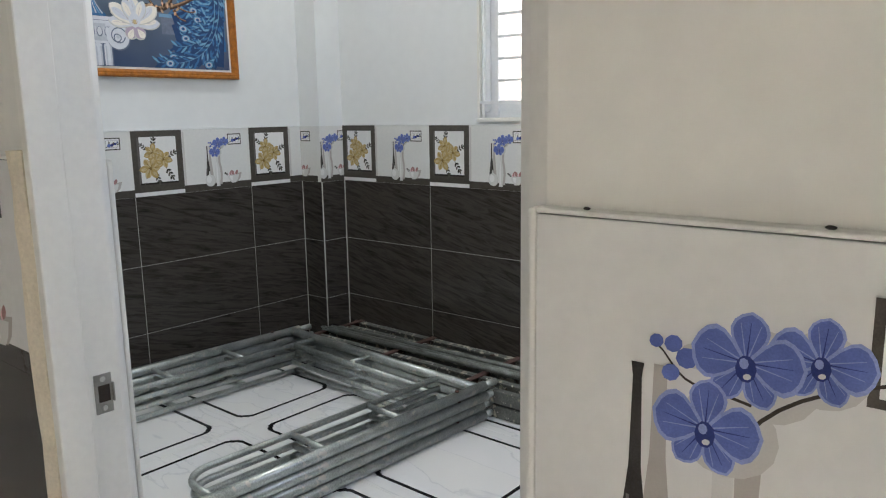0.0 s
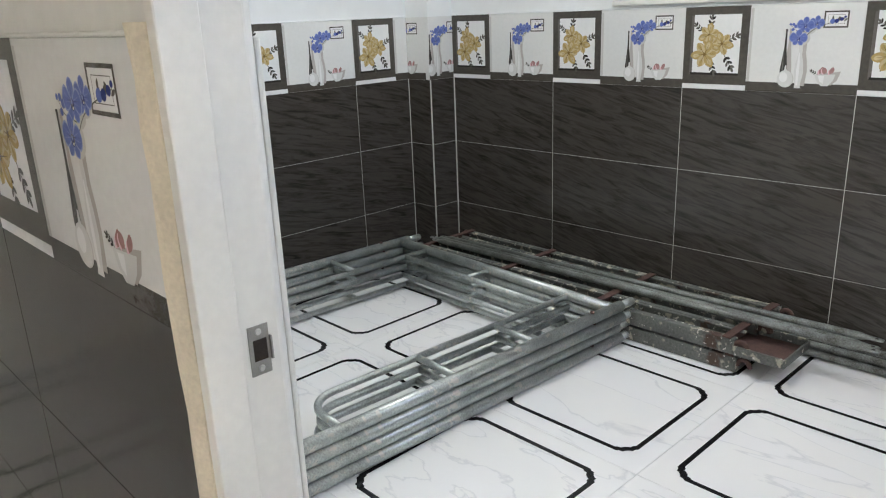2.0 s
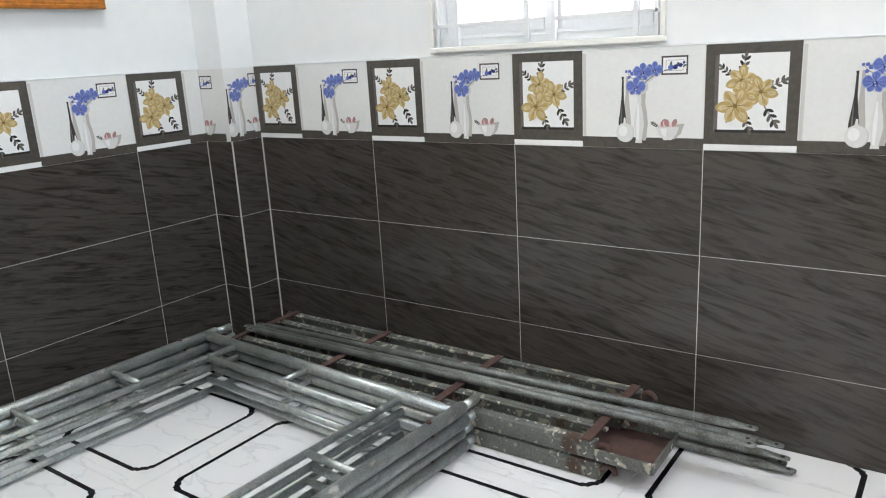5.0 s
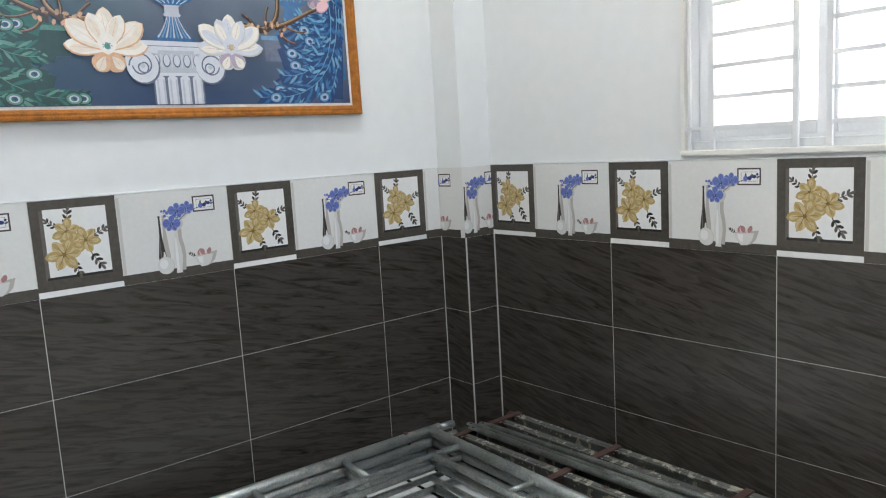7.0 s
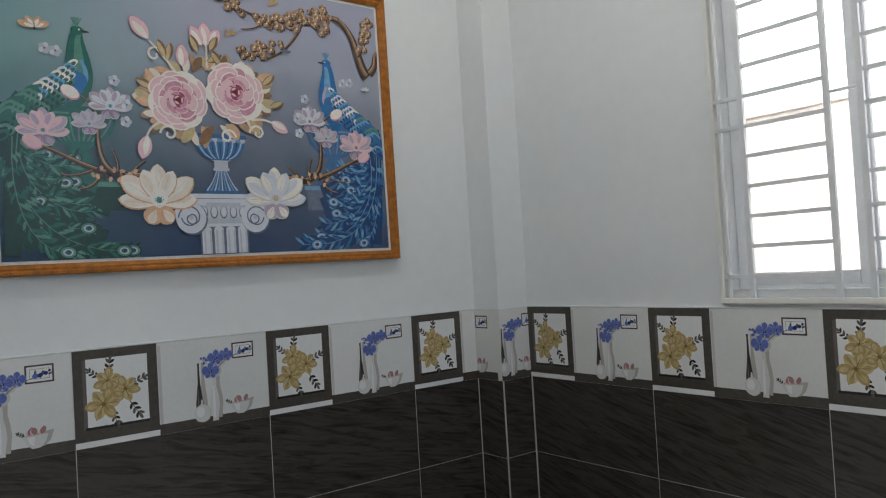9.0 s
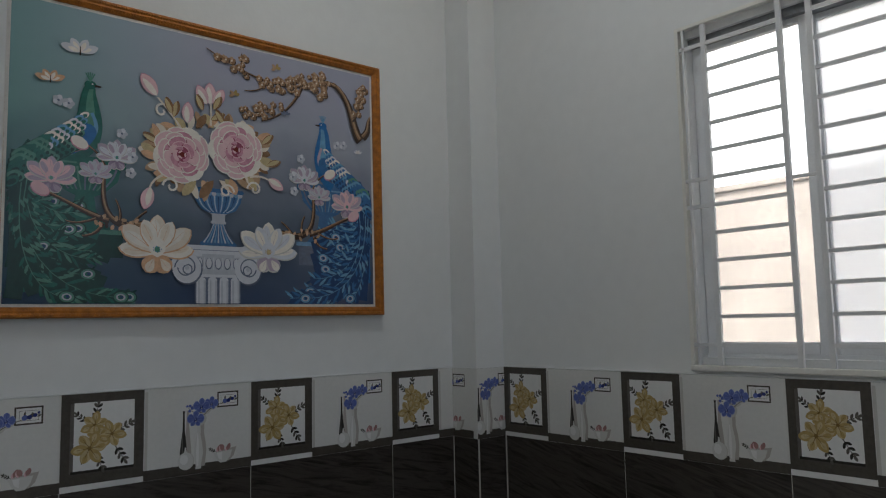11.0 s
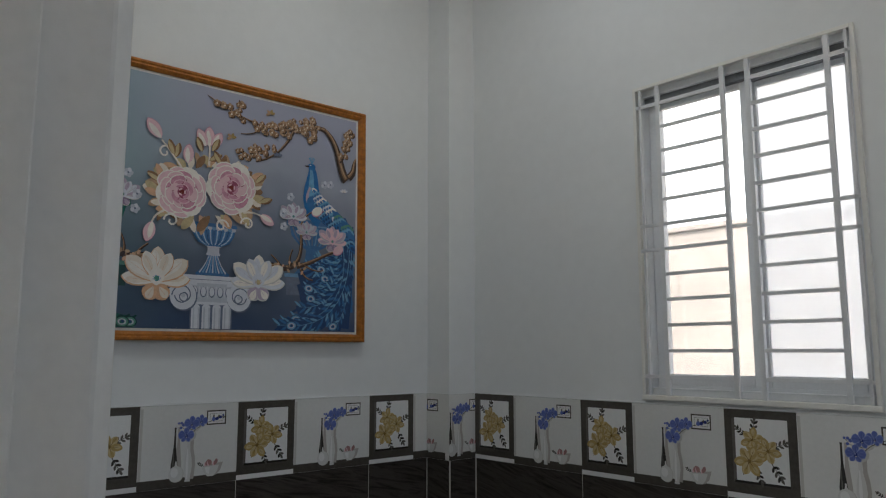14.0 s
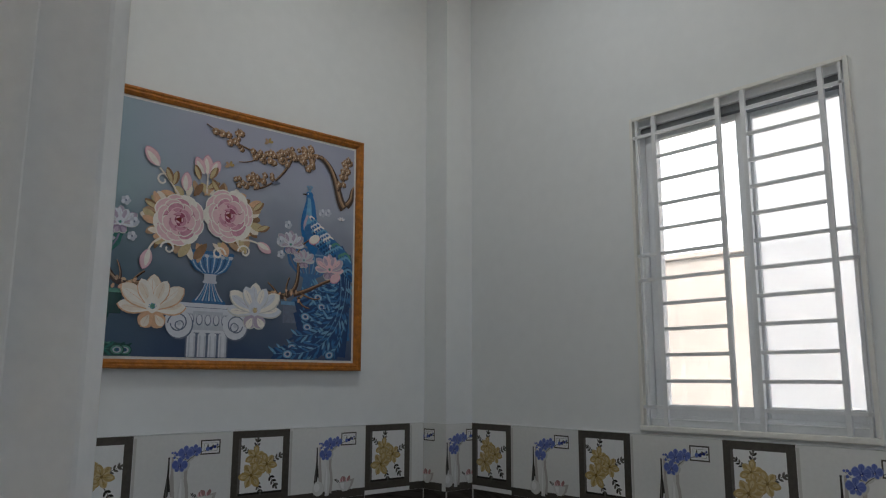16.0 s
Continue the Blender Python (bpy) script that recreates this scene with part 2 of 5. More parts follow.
M = {
    "plaster": mat("white_wall_paint", (0.785, 0.80, 0.80), rough=0.75, vary=0.03, scale=1.3, bump=0.10, bump_scale=60),
    "cream_plaster": mat("cream_wall_paint", (0.775, 0.77, 0.725), rough=0.75, vary=0.06, scale=2.0, bump=0.15, bump_scale=60),
    "ceiling": mat("ceiling_paint", (0.84, 0.84, 0.83), rough=0.8, vary=0.03, scale=1.2),
    "slate": slate_mat(),
    "border": mat("white_glazed_tile", (0.74, 0.74, 0.72), rough=0.11, vary=0.05, scale=5, per_object=0.02),
    "grout": mat("pale_grout", (0.58, 0.56, 0.52), rough=0.85, vary=0.2, scale=30),
    "marble": marble_mat(),
    "inlay": mat("black_floor_line", (0.012, 0.012, 0.014), rough=0.15, vary=0.2),
    "frame": mat("white_painted_frame", (0.80, 0.79, 0.745), rough=0.42, vary=0.05, scale=6, bump=0.1, bump_scale=40),
    "edge": mat("cream_plaster_edge", (0.74, 0.67, 0.53), rough=0.8, vary=0.14, scale=14, bump=0.5, bump_scale=50),
    "alu": mat("white_window_aluminium", (0.72, 0.74, 0.76), rough=0.35, vary=0.06, scale=10),
    "bar": mat("white_painted_bar", (0.76, 0.77, 0.78), rough=0.4, vary=0.08, scale=20),
    "seal": mat("dark_window_track", (0.18, 0.19, 0.205), rough=0.6, vary=0.3),
    "clear": glass_mat("clear_pane", 0.06),
    "hazy": glass_mat("dusty_pane", 0.72),
    "steel": steel_mat(),
    "plank": splashed_mat(),
    "brace": mat("dull_brace_steel", (0.25, 0.27, 0.255), rough=0.5, metal=0.5, vary=0.5, scale=16, bump=0.15, bump_scale=110, color2=(0.10, 0.095, 0.08)),
    "rust": mat("red_brown_rust", (0.105, 0.056, 0.045), rough=0.85, vary=0.5, scale=30, bump=0.5, bump_scale=140),
    "strike": mat("brushed_strike_plate", (0.36, 0.35, 0.33), rough=0.4, metal=0.8, vary=0.2, scale=60),
    "screw": mat("zinc_screw", (0.6, 0.6, 0.58), rough=0.35, metal=0.9),
    # timber brown darkened to stand in for the shade inside the mortise
    "hole": mat("shaded_timber_mortise", (0.035, 0.024, 0.016), rough=0.9, vary=0.4, scale=40),
    "gold": mat("carved_gilt_frame", (0.50, 0.175, 0.02), rough=0.42, metal=0.25, vary=0.55, scale=45, bump=0.8, bump_scale=160),
    "slip": mat("white_picture_slip", (0.78, 0.77, 0.74), rough=0.6),
    "canvas": canvas_mat(),
    "render": mat("weathered_render", (0.36, 0.35, 0.335), rough=0.9, vary=0.35, scale=1.4, bump=0.4, bump_scale=20),
    "ground": mat("bare_ground", (0.30, 0.27, 0.22), rough=0.95, vary=0.3, scale=1.0),
    # dirt of the crumbs, and the painted shade in the braces' pin holes
    "dirt": mat("dark_speck_and_hole_shade", (0.03, 0.025, 0.02), rough=0.8),
}
INK = {}


def ink(name, color, vary=0.25, scale=60):
    INK[name] = mat("print_" + name, color, rough=0.22, vary=vary, scale=scale)


for nm, col in (
    ("brown", (0.085, 0.074, 0.062)), ("brown2", (0.14, 0.125, 0.11)), ("white", (0.80, 0.80, 0.79)), ("offwhite", (0.66, 0.66, 0.64)), ("shadow", (0.46, 0.43, 0.40)),
    ("softgrey", (0.57, 0.56, 0.53)), ("bottle", (0.055, 0.05, 0.045)), ("bottle_hi", (0.17, 0.16, 0.145)), ("blue", (0.12, 0.165, 0.46)), ("blue_lt", (0.28, 0.34, 0.64)), ("blue_dk", (0.03, 0.045, 0.20)),
    ("gold", (0.46, 0.33, 0.13)), ("gold_lt", (0.60, 0.48, 0.27)), ("gold_dk", (0.22, 0.14, 0.04)), ("leaf", (0.03, 0.028, 0.022)), ("leaf_lt", (0.12, 0.11, 0.095)), ("pink", (0.40, 0.22, 0.21)), ("stem", (0.05, 0.04, 0.03)),
    ("rose", (0.66, 0.31, 0.40)), ("rose_lt", (0.78, 0.52, 0.56)), ("rose_dk", (0.36, 0.09, 0.15)), ("cream", (0.80, 0.71, 0.60)), ("cream_lt", (0.85, 0.80, 0.73)), ("peach", (0.74, 0.45, 0.28)), ("lilac", (0.46, 0.38, 0.48)), ("lilac_dk", (0.30, 0.23, 0.33)),
    ("bronze", (0.30, 0.17, 0.09)), ("bronze_lt", (0.52, 0.34, 0.21)), ("bark", (0.06, 0.035, 0.025)), ("teal", (0.018, 0.15, 0.115)), ("teal_dk", (0.008, 0.06, 0.05)), ("teal_lt", (0.10, 0.29, 0.22)),
    ("azure", (0.02, 0.16, 0.42)), ("azure_lt", (0.15, 0.38, 0.60)), ("navy", (0.014, 0.055, 0.17)), ("plume", (0.035, 0.16, 0.38)), ("urn", (0.06, 0.17, 0.36)), ("urn_lt", (0.17, 0.34, 0.55)), ("stone", (0.50, 0.53, 0.60)), ("stone_lt", (0.66, 0.68, 0.74)), ("stone_dk", (0.16, 0.19, 0.27)), ("red", (0.22, 0.035, 0.03)),
):
    ink(nm, col, 0.05 if nm in ("white", "offwhite", "softgrey", "shadow") else 0.10 if nm in ("cream", "cream_lt", "rose_lt", "stone_lt", "stone", "lilac") else 0.25)
INKS = list(INK)


# ---- building helpers ----
def link(name, bm, material, parent=None, label="", matrix=None):
    me = bpy.data.meshes.new(name)
    bm.normal_update()
    bm.to_mesh(me)
    bm.free()
    for k in (material if isinstance(material, list) else [material]):
        me.materials.append(k)
    ob = new(name, me)
    if matrix is not None:
        ob.matrix_world = matrix
    if parent is not None:
        ob.parent = parent
    if label:
        ob["label"] = label
    return ob


def part(name, bm, material, parent, label=""):
    """One mesh under a thing or a part, in that thing's own space."""
    return link(name, bm, material, parent, label)


def shared(name, me, parent, matrix=None):
    ob = new(name, me)
    if parent is not None:
        ob.parent = parent
    if matrix is not None:
        ob.matrix_basis = matrix
    return ob


def empty(name, matrix=None):
    ob = new(name)
    ob.empty_display_size = 0.1
    if matrix is not None:
        ob.matrix_world = matrix
    return ob


def add_box(bm, x0, x1, y0, y1, z0, z1, bevel=0.0):
    r = bmesh.ops.create_cube(bm, size=1, matrix=Matrix.LocRotScale(((x0 + x1) / 2, (y0 + y1) / 2, (z0 + z1) / 2), None, (abs(x1 - x0), abs(y1 - y0), abs(z1 - z0))))
    if bevel:
        es = list({e for v in r["verts"] for e in v.link_edges})
        bmesh.ops.bevel(bm, geom=es, offset=bevel, segments=2, affect="EDGES", profile=0.5)
    return bm


def box(*a, bevel=0.0):
    return add_box(bmesh.new(), *a, bevel=bevel)


def add_tube(bm, pts, r, seg=14, cap=True):
    """A round tube swept along points."""
    pts = [Vector(p) for p in pts]
    rings = []
    prev = None
    for i, p in enumerate(pts):
        d = (pts[min(i + 1, len(pts) - 1)] - pts[max(i - 1, 0)]).normalized()
        if prev is None:
            a = d.orthogonal().normalized()
        else:
            a = (prev - d * prev.dot(d)).normalized()
        prev = a
        b = d.cross(a)
        rr = r[i] if isinstance(r, (list, tuple)) else r
        rings.append([bm.verts.new(p + (a * math.cos(2 * math.pi * k / seg) + b * math.sin(2 * math.pi * k / seg)) * rr) for k in range(seg)])
    for q, s in zip(rings, rings[1:]):
        for k in range(seg):
            f = bm.faces.new((q[k], q[(k + 1) % seg], s[(k + 1) % seg], s[k]))
            f.smooth = True
    if cap:
        bm.faces.new(rings[0][::-1])
        bm.faces.new(rings[-1])
    return bm


def tube(pts, r, seg=14):
    return add_tube(bmesh.new(), pts, r, seg)


class Art:
    """Flat printed shapes, laid over one another in thin layers; x to the right, y up, z out of the sheet."""

    def __init__(self, step=0.000003):
        self.bm, self.z, self.step = bmesh.new(), 0.0004, step

    def poly(self, pts, colour):
        self.z += self.step
        f = self.bm.faces.new([self.bm.verts.new((x, y, self.z)) for x, y in pts])
        f.material_index = INKS.index(colour)

    def rect(self, x0, y0, x1, y1, c):
        self.poly(((x0, y0), (x1, y0), (x1, y1), (x0, y1)), c)

    def ring(self, x0, y0, x1, y1, w, c):
        for a in ((x0, y0, x1, y0 + w), (x0, y1 - w, x1, y1), (x0, y0 + w, x0 + w, y1 - w), (x1 - w, y0 + w, x1, y1 - w)):
            self.rect(*a, c)

    def oval(self, x, y, rx, ry, c, turn=0.0, n=14):
        t = radians(turn)
        self.poly([(x + rx * math.cos(a) * math.cos(t) - ry * math.sin(a) * math.sin(t), y + rx * math.cos(a) * math.sin(t) + ry * math.sin(a) * math.cos(t)) for a in (2 * math.pi * k / n for k in range(n))], c)

    def petal(self, x, y, length, width, turn, c, tip=0.55):
        """A petal or leaf that starts at x, y; tip: where along it is widest."""
        t = radians(turn)
        side = [(s, math.sin(math.pi * s ** (math.log(0.5) / math.log(tip))) ** 0.65) for s in (0.0, 0.12, 0.3, 0.48, 0.64, 0.8, 0.92, 1.0)]
        pts = [(s * length, w * width / 2) for s, w in side] + [(s * length, -w * width / 2) for s, w in side[-2:0:-1]]
        self.poly([(x + u * math.cos(t) - v * math.sin(t), y + u * math.sin(t) + v * math.cos(t)) for u, v in pts], c)

    def stroke(self, pts, w0, w1, c, n=10):
        """A tapering brush stroke through three or more control points (a smooth curve)."""
        P = [np.array(p, float) for p in pts]
        while len(P) < 4:
            P.insert(1, (P[0] + P[1]) / 2)
        line = []
        for k in range(n + 1):
            q, t = list(P), k / n
            while len(q) > 1:
                q = [a * (1 - t) + b * t for a, b in zip(q, q[1:])]
            line.append(q[0])
        left, right = [], []
        for k, p in enumerate(line):
            d = line[min(k + 1, n)] - line[max(k - 1, 0)]
            d = d / (np.linalg.norm(d) + 1e-9)
            w = (w0 + (w1 - w0) * k / n) / 2
            left.append((p[0] - d[1] * w, p[1] + d[0] * w))
            right.append((p[0] + d[1] * w, p[1] - d[0] * w))
        self.z += self.step
        for k in range(n):
            f = self.bm.faces.new([self.bm.verts.new((*q, self.z)) for q in (left[k], left[k + 1], right[k + 1], right[k])])
            f.material_index = INKS.index(c)

    def lathe(self, profile, x, c):
        """A vessel's outline from (half-width, height) pairs."""
        self.poly([(x - w, y) for w, y in profile] + [(x + w, y) for w, y in profile[::-1]], c)


def wall_frame(ox, oy, oz, ux, uy):
    """Space of a wall's face: x along it to the viewer's right, y up, z out of it."""
    return Matrix(((ux, 0, uy, ox), (uy, 0, -ux, oy), (0, 1, 0, oz), (0, 0, 0, 1)))


# ---- printed border tile ----
TW, TH, BH = 0.628, 0.32, 0.296


def orchid(a, x, y, s, turn=0):
    for ang, l, w, c in ((-58, .95, .62, "blue"), (-122, .95, .62, "blue"), (90, 1.0, .74, "blue"), (6, 1.08, 1.12, "blue_lt"), (174, 1.08, 1.12, "blue_lt")):
        a.petal(x, y, s * l, s * w, ang + turn, "blue_lt", 0.62)
        a.petal(x + 0.06 * s * math.cos(radians(ang)), y + 0.06 * s * math.sin(radians(ang)), s * l * 0.88, s * w * 0.84, ang + turn, "blue", 0.62)
        for k in (-14, 0, 14):
            q = radians(ang + turn + k)
            a.stroke(((x, y), (x + s * l * .4 * math.cos(q), y + s * l * .4 * math.sin(q)), (x + s * l * .78 * math.cos(q), y + s * l * .78 * math.sin(q))), s * 0.035, s * 0.01, "blue_lt" if k else "blue_dk", 4)
    a.oval(x, y - 0.12 * s, 0.2 * s, 0.27 * s, "blue_dk", 0, 10)
    a.oval(x - 0.04 * s, y - 0.02 * s, 0.09 * s, 0.11 * s, "blue_lt", 0, 8)
    a.oval(x + 0.03 * s, y - 0.27 * s, 0.08 * s, 0.06 * s, "offwhite", 20, 8)


def lily(a, x, y, s, turn):
    for k in range(6):
        ang = turn + 60 * k
        a.petal(x, y, s * (1.0 + 0.12 * (k % 2)), s * 0.64, ang, "gold", 0.55)
        a.petal(x, y, s * (0.98 + 0.12 * (k % 2)), s * 0.62, ang + 2, "gold" if k % 2 else "gold_lt", 0.55)
        a.petal(x + .35 * s * math.cos(radians(ang)), y + .35 * s * math.sin(radians(ang)), s * 0.6, s * 0.3, ang + 5, "gold_lt" if k % 2 else "gold", 0.6)
        q = radians(ang)
        a.stroke(((x, y), (x + .4 * s * math.cos(q), y + .4 * s * math.sin(q)), (x + .75 * s * math.cos(q), y + .75 * s * math.sin(q))), s * .06, s * .015, "gold_dk", 4)
    a.oval(x, y, 0.13 * s, 0.13 * s, "gold_dk", 0, 8)


def sprig(a, x, y, turn, s, dark="leaf"):
    q = radians(turn)
    a.stroke(((x, y), (x + s * .5 * math.cos(q), y + s * .5 * math.sin(q)), (x + s * math.cos(q), y + s * math.sin(q))), s * .05, s * .03, "stem", 4)
    for k in range(3):
        f = 0.25 + 0.28 * k
        for side in (-1, 1):
            a.petal(x + s * f * math.cos(q), y + s * f * math.sin(q), s * .34, s * .15, turn + side * 42, dark if (k + side) % 3 else "leaf_lt")
    a.petal(x + s * .9 * math.cos(q), y + s * .9 * math.sin(q), s * .36, s * .16, turn, "leaf_lt")


def border_art(u0, u1):
    a = Art()
    # framed lilies
    a.rect(0.0, 0.018, 0.25, BH, "brown")
    a.rect(0.252, 0.033, 0.262, BH - 0.01, "softgrey")
    a.rect(0.0, 0.0, 0.25, 0.017, "white")
    a.rect(0.25, 0.0, TW, 0.033, "brown")
    a.rect(0.026, 0.054, 0.036, 0.266, "brown2")
    a.rect(0.030, 0.052, 0.219, 0.060, "leaf")
    a.rect(0.037, 0.060, 0.219, 0.268, "white")
    for x, y, ang, s_, c in ((0.098, 0.205, 80, .056, "leaf"), (0.076, 0.205, 138, .044, "leaf"), (0.160, 0.172, 24, .056, "leaf_lt"), (0.158, 0.130, -58, .062, "leaf"), (0.104, 0.112, -70, .056, "leaf"), (0.078, 0.112, -118, .030, "leaf_lt")):
        sprig(a, x, y, ang, s_, c)
    lily(a, 0.098, 0.196, 0.040, 20)
    lily(a, 0.150, 0.164, 0.042, 50)
    lily(a, 0.106, 0.160, 0.034, 35)
    lily(a, 0.084, 0.126, 0.050, 5)
    # vases, orchid, little frame and bowl
    a.lathe([(0.008, .036), (0.013, .05), (0.013, .08), (0.009, .12), (0.005, .16), (0.004, .215)], 0.396, "shadow")
    a.lathe([(0.008, .024), (0.0125, .045), (0.0125, .08), (0.008, .115), (0.0040, .15), (0.0028, .205), (0.0040, .214)], 0.382, "bottle")
    a.lathe([(0.0015, .05), (0.002, .08), (0.001, .13)], 0.378, "bottle_hi")
    a.lathe([(0.010, .024), (0.015, .075), (0.012, .105), (0.006, .135), (0.007, .17)], 0.447, "shadow")
    a.lathe([(0.011, .016), (0.009, .026), (0.016, .07), (0.013, .10), (0.0055, .135), (0.006, .17)], 0.434, "offwhite")
    a.lathe([(0.003, .026), (0.005, .07), (0.004, .10), (0.0015, .135)], 0.431, "white")
    a.oval(0.392, 0.046, 0.028, 0.029, "softgrey", 0, 18)
    a.oval(0.389, 0.047, 0.027, 0.029, "offwhite", 0, 18)
    a.oval(0.384, 0.052, 0.014, 0.017, "white", 0, 14)
    a.lathe([(0.006, .072), (0.0035, .082), (0.0025, .092)], 0.389, "offwhite")
    a.poly(((0.497, .066), (0.572, .076), (0.562, .046), (0.545, .03), (0.52, .03), (0.505, .042)), "shadow")
    a.poly(((0.487, .063), (0.556, .066), (0.549, .044), (0.535, .027), (0.512, .026), (0.498, .04)), "offwhite")
    a.poly(((0.500, .060), (0.520, .061), (0.518, .034), (0.506, .042)), "white")
    for k in range(9):
        a.petal(0.498 + 0.0055 * k, 0.064 + 0.002 * (k % 3), 0.022, 0.013, 55 + 12 * (k % 6), "pink" if k % 3 else "rose_lt")
    sprig(a, 0.497, 0.064, 150, 0.025)
    a.ring(0.500, 0.216, 0.578, 0.270, 0.005, "brown")
    a.rect(0.505, 0.221, 0.573, 0.265, "white")
    for k in range(7):
        a.petal(0.520 + .007 * k, 0.238 + .004 * (k % 2), .013, .006, 30 + 50 * (k % 3), "leaf_lt")
    a.ring(0.513, 0.228, 0.566, 0.258, 0.001, "leaf_lt")
    # soft shadows under the blooms
    for x, y, r in ((0.434, 0.184, .028), (0.453, 0.220, .028), (0.480, 0.229, .022), (0.415, 0.224, .008)):
        a.oval(x, y, r, r * 0.9, "softgrey", 0, 16)
    a.stroke(((0.436, .165), (0.446, .20), (0.47, .225), (0.53, .232), (0.565, .245)), .0025, .0015, "stem", 12)
    a.stroke(((0.447, .203), (0.42, .21), (0.406, .20), (0.404, .222), (0.392, .228)), .0018, .001, "stem", 8)
    for x, y, r in ((0.393, .229, .004), (0.403, .229, .005), (0.411, .222, .006), (0.402, .212, .005), (0.528, .237, .008), (0.541, .238, .007), (0.556, .243, .006), (0.566, .25, .004)):
        a.oval(x, y, r * 1.1, r, "blue" if x < 0.53 else "blue_dk", 30, 9)
    orchid(a, 0.479, 0.233, 0.024, -6)
    orchid(a, 0.443, 0.226, 0.028, -4)
    orchid(a, 0.423, 0.184, 0.029, -3)
    bm = a.bm
    for co, no in (((u0, 0, 0), (-1, 0, 0)), ((u1, 0, 0), (1, 0, 0))):
        if 0.0 < co[0] < TW:
            bmesh.ops.bisect_plane(bm, geom=bm.verts[:] + bm.edges[:] + bm.faces[:], plane_co=co, plane_no=no, clear_outer=True)
    return bm


MESHES = {}


def tile_mesh(w, h, key):
    k = (round(w, 4), round(h, 4), key)
    if k not in MESHES:
        bm = box(0.0012, w - 0.0012, 0.0008, h - 0.0008, -0.008, 0.0, bevel=0.0007)
        me = bpy.data.meshes.new("tile")
        bm.to_mesh(me)
        bm.free()
        me.materials.append(M[key])
        MESHES[k] = me
    return MESHES[k]


def print_mesh(u0, u1):
    k = ("print", round(u0, 4), round(u1, 4))
    if k not in MESHES:
        bm = border_art(u0, u1)
        bmesh.ops.translate(bm, verts=bm.verts, vec=(-u0, 0, 0))
        me = bpy.data.meshes.new("print")
        bm.to_mesh(me)
        bm.free()
        for n in INKS:
            me.materials.append(INK[n])
        MESHES[k] = me
    return MESHES[k]


def tiled(wall, face, length, first, zb, u_start=None, mitre=0.0):
    """Covers a wall's face with rows of dark tiles and the printed border. first: place of the first full joint; zb: the border's lower joint."""
    cuts = [0.0] + [x for x in (first + TW * k for k in range(-1, 12)) if 0.001 < x < length - 0.001] + [length]
    for c0, c1 in zip(cuts, cuts[1:]):
        w = c1 - c0
        z = zb
        while z > 0.001:
            h = min(TH, z)
            shared("tile", tile_mesh(w, h, "slate"), wall, face @ Matrix.Translation((c0, z - h, 0)))
            z -= h
        if u_start is None:
            u0 = 0.0 if (c1 - first) % TW > 0.002 and c0 > 0 or abs(c0 - first) < 0.002 else TW - w
            if abs(w - TW) < 0.002:
                u0 = 0.0
            if c1 == length and c0 > 0:
                u0 = 0.0
        else:
            u0 = u_start
        b = shared("border_tile", tile_mesh(w, BH, "border"), wall, face @ Matrix.Translation((c0, zb, 0)))
        shared("print", print_mesh(u0, min(TW, u0 + w)), b)


# ---- setting ----
ROOM_X, CEIL = 3.6, 3.55


def setting(name, bm, material, label):
    return tagged(link(name, bm, material), label, name.split("_")[0], kind="structure")


B = 0.010  # plaster lies this far behind the tiles' face
wall_w = setting("wall_west", box(-0.2, -B, -2.44 - 0.02, 0.2, 0.0, CEIL), M["plaster"], "white painted wall with dark tiled dado and printed border")
bm = bmesh.new()
WX0, WX1, WZ0, WZ1 = 1.098, 1.912, 1.222, 2.424
add_box(bm, -B, WX0, B, 0.2, 0, CEIL)
add_box(bm, WX1, ROOM_X, B, 0.2, 0, CEIL)
add_box(bm, WX0, WX1, B, 0.2, 0, WZ0)
add_box(bm, WX0, WX1, B, 0.2, WZ1, CEIL)
wall_n = setting("wall_north", bm, M["plaster"], "white painted wall with window and dark tiled dado")
column = setting("column", box(-B, 0.157 - B, -0.165 + B, B, 0, CEIL), M["plaster"], "square corner pier, tiled below and painted white above")
# unseen east wall; its opening is assumed, to hold the added daylight lamp
bm = bmesh.new()
add_box(bm, ROOM_X, ROOM_X + 0.15, -2.33, -1.95, 0, CEIL)
add_box(bm, ROOM_X, ROOM_X + 0.15, -0.35, 0.2, 0, CEIL)
add_box(bm, ROOM_X, ROOM_X + 0.15, -1.95, -0.35, 0, 1.5)
add_box(bm, ROOM_X, ROOM_X + 0.15, -1.95, -0.35, 3.2, CEIL)
setting("wall_east", bm, M["plaster"], "plain white painted wall, unseen, with an assumed wide opening for daylight")
DX0, DX1, DZ = 2.200, 2.990, 2.12
bm = bmesh.new()
add_box(bm, -B, DX0, -2.410, -2.306, 0, CEIL)
add_box(bm, DX1, ROOM_X, -2.405, -2.306, 0, CEIL)
add_box(bm, DX0, DX1, -2.410, -2.306, DZ, CEIL)
wall_s = setting("wall_south", bm, M["cream_plaster"], "cream painted partition wall with doorway and tiled dado")
bm = bmesh.new()
add_box(bm, -B, ROOM_X, -2.36, B, CEIL, CEIL + 0.1)
setting("ceiling", bm, M["ceiling"], "plain white ceiling of the room")
setting("ceiling_hall", box(-0.2, 5.6, -6.2, -2.36, CEIL, CEIL + 0.1), M["ceiling"], "plain white ceiling of the hall")

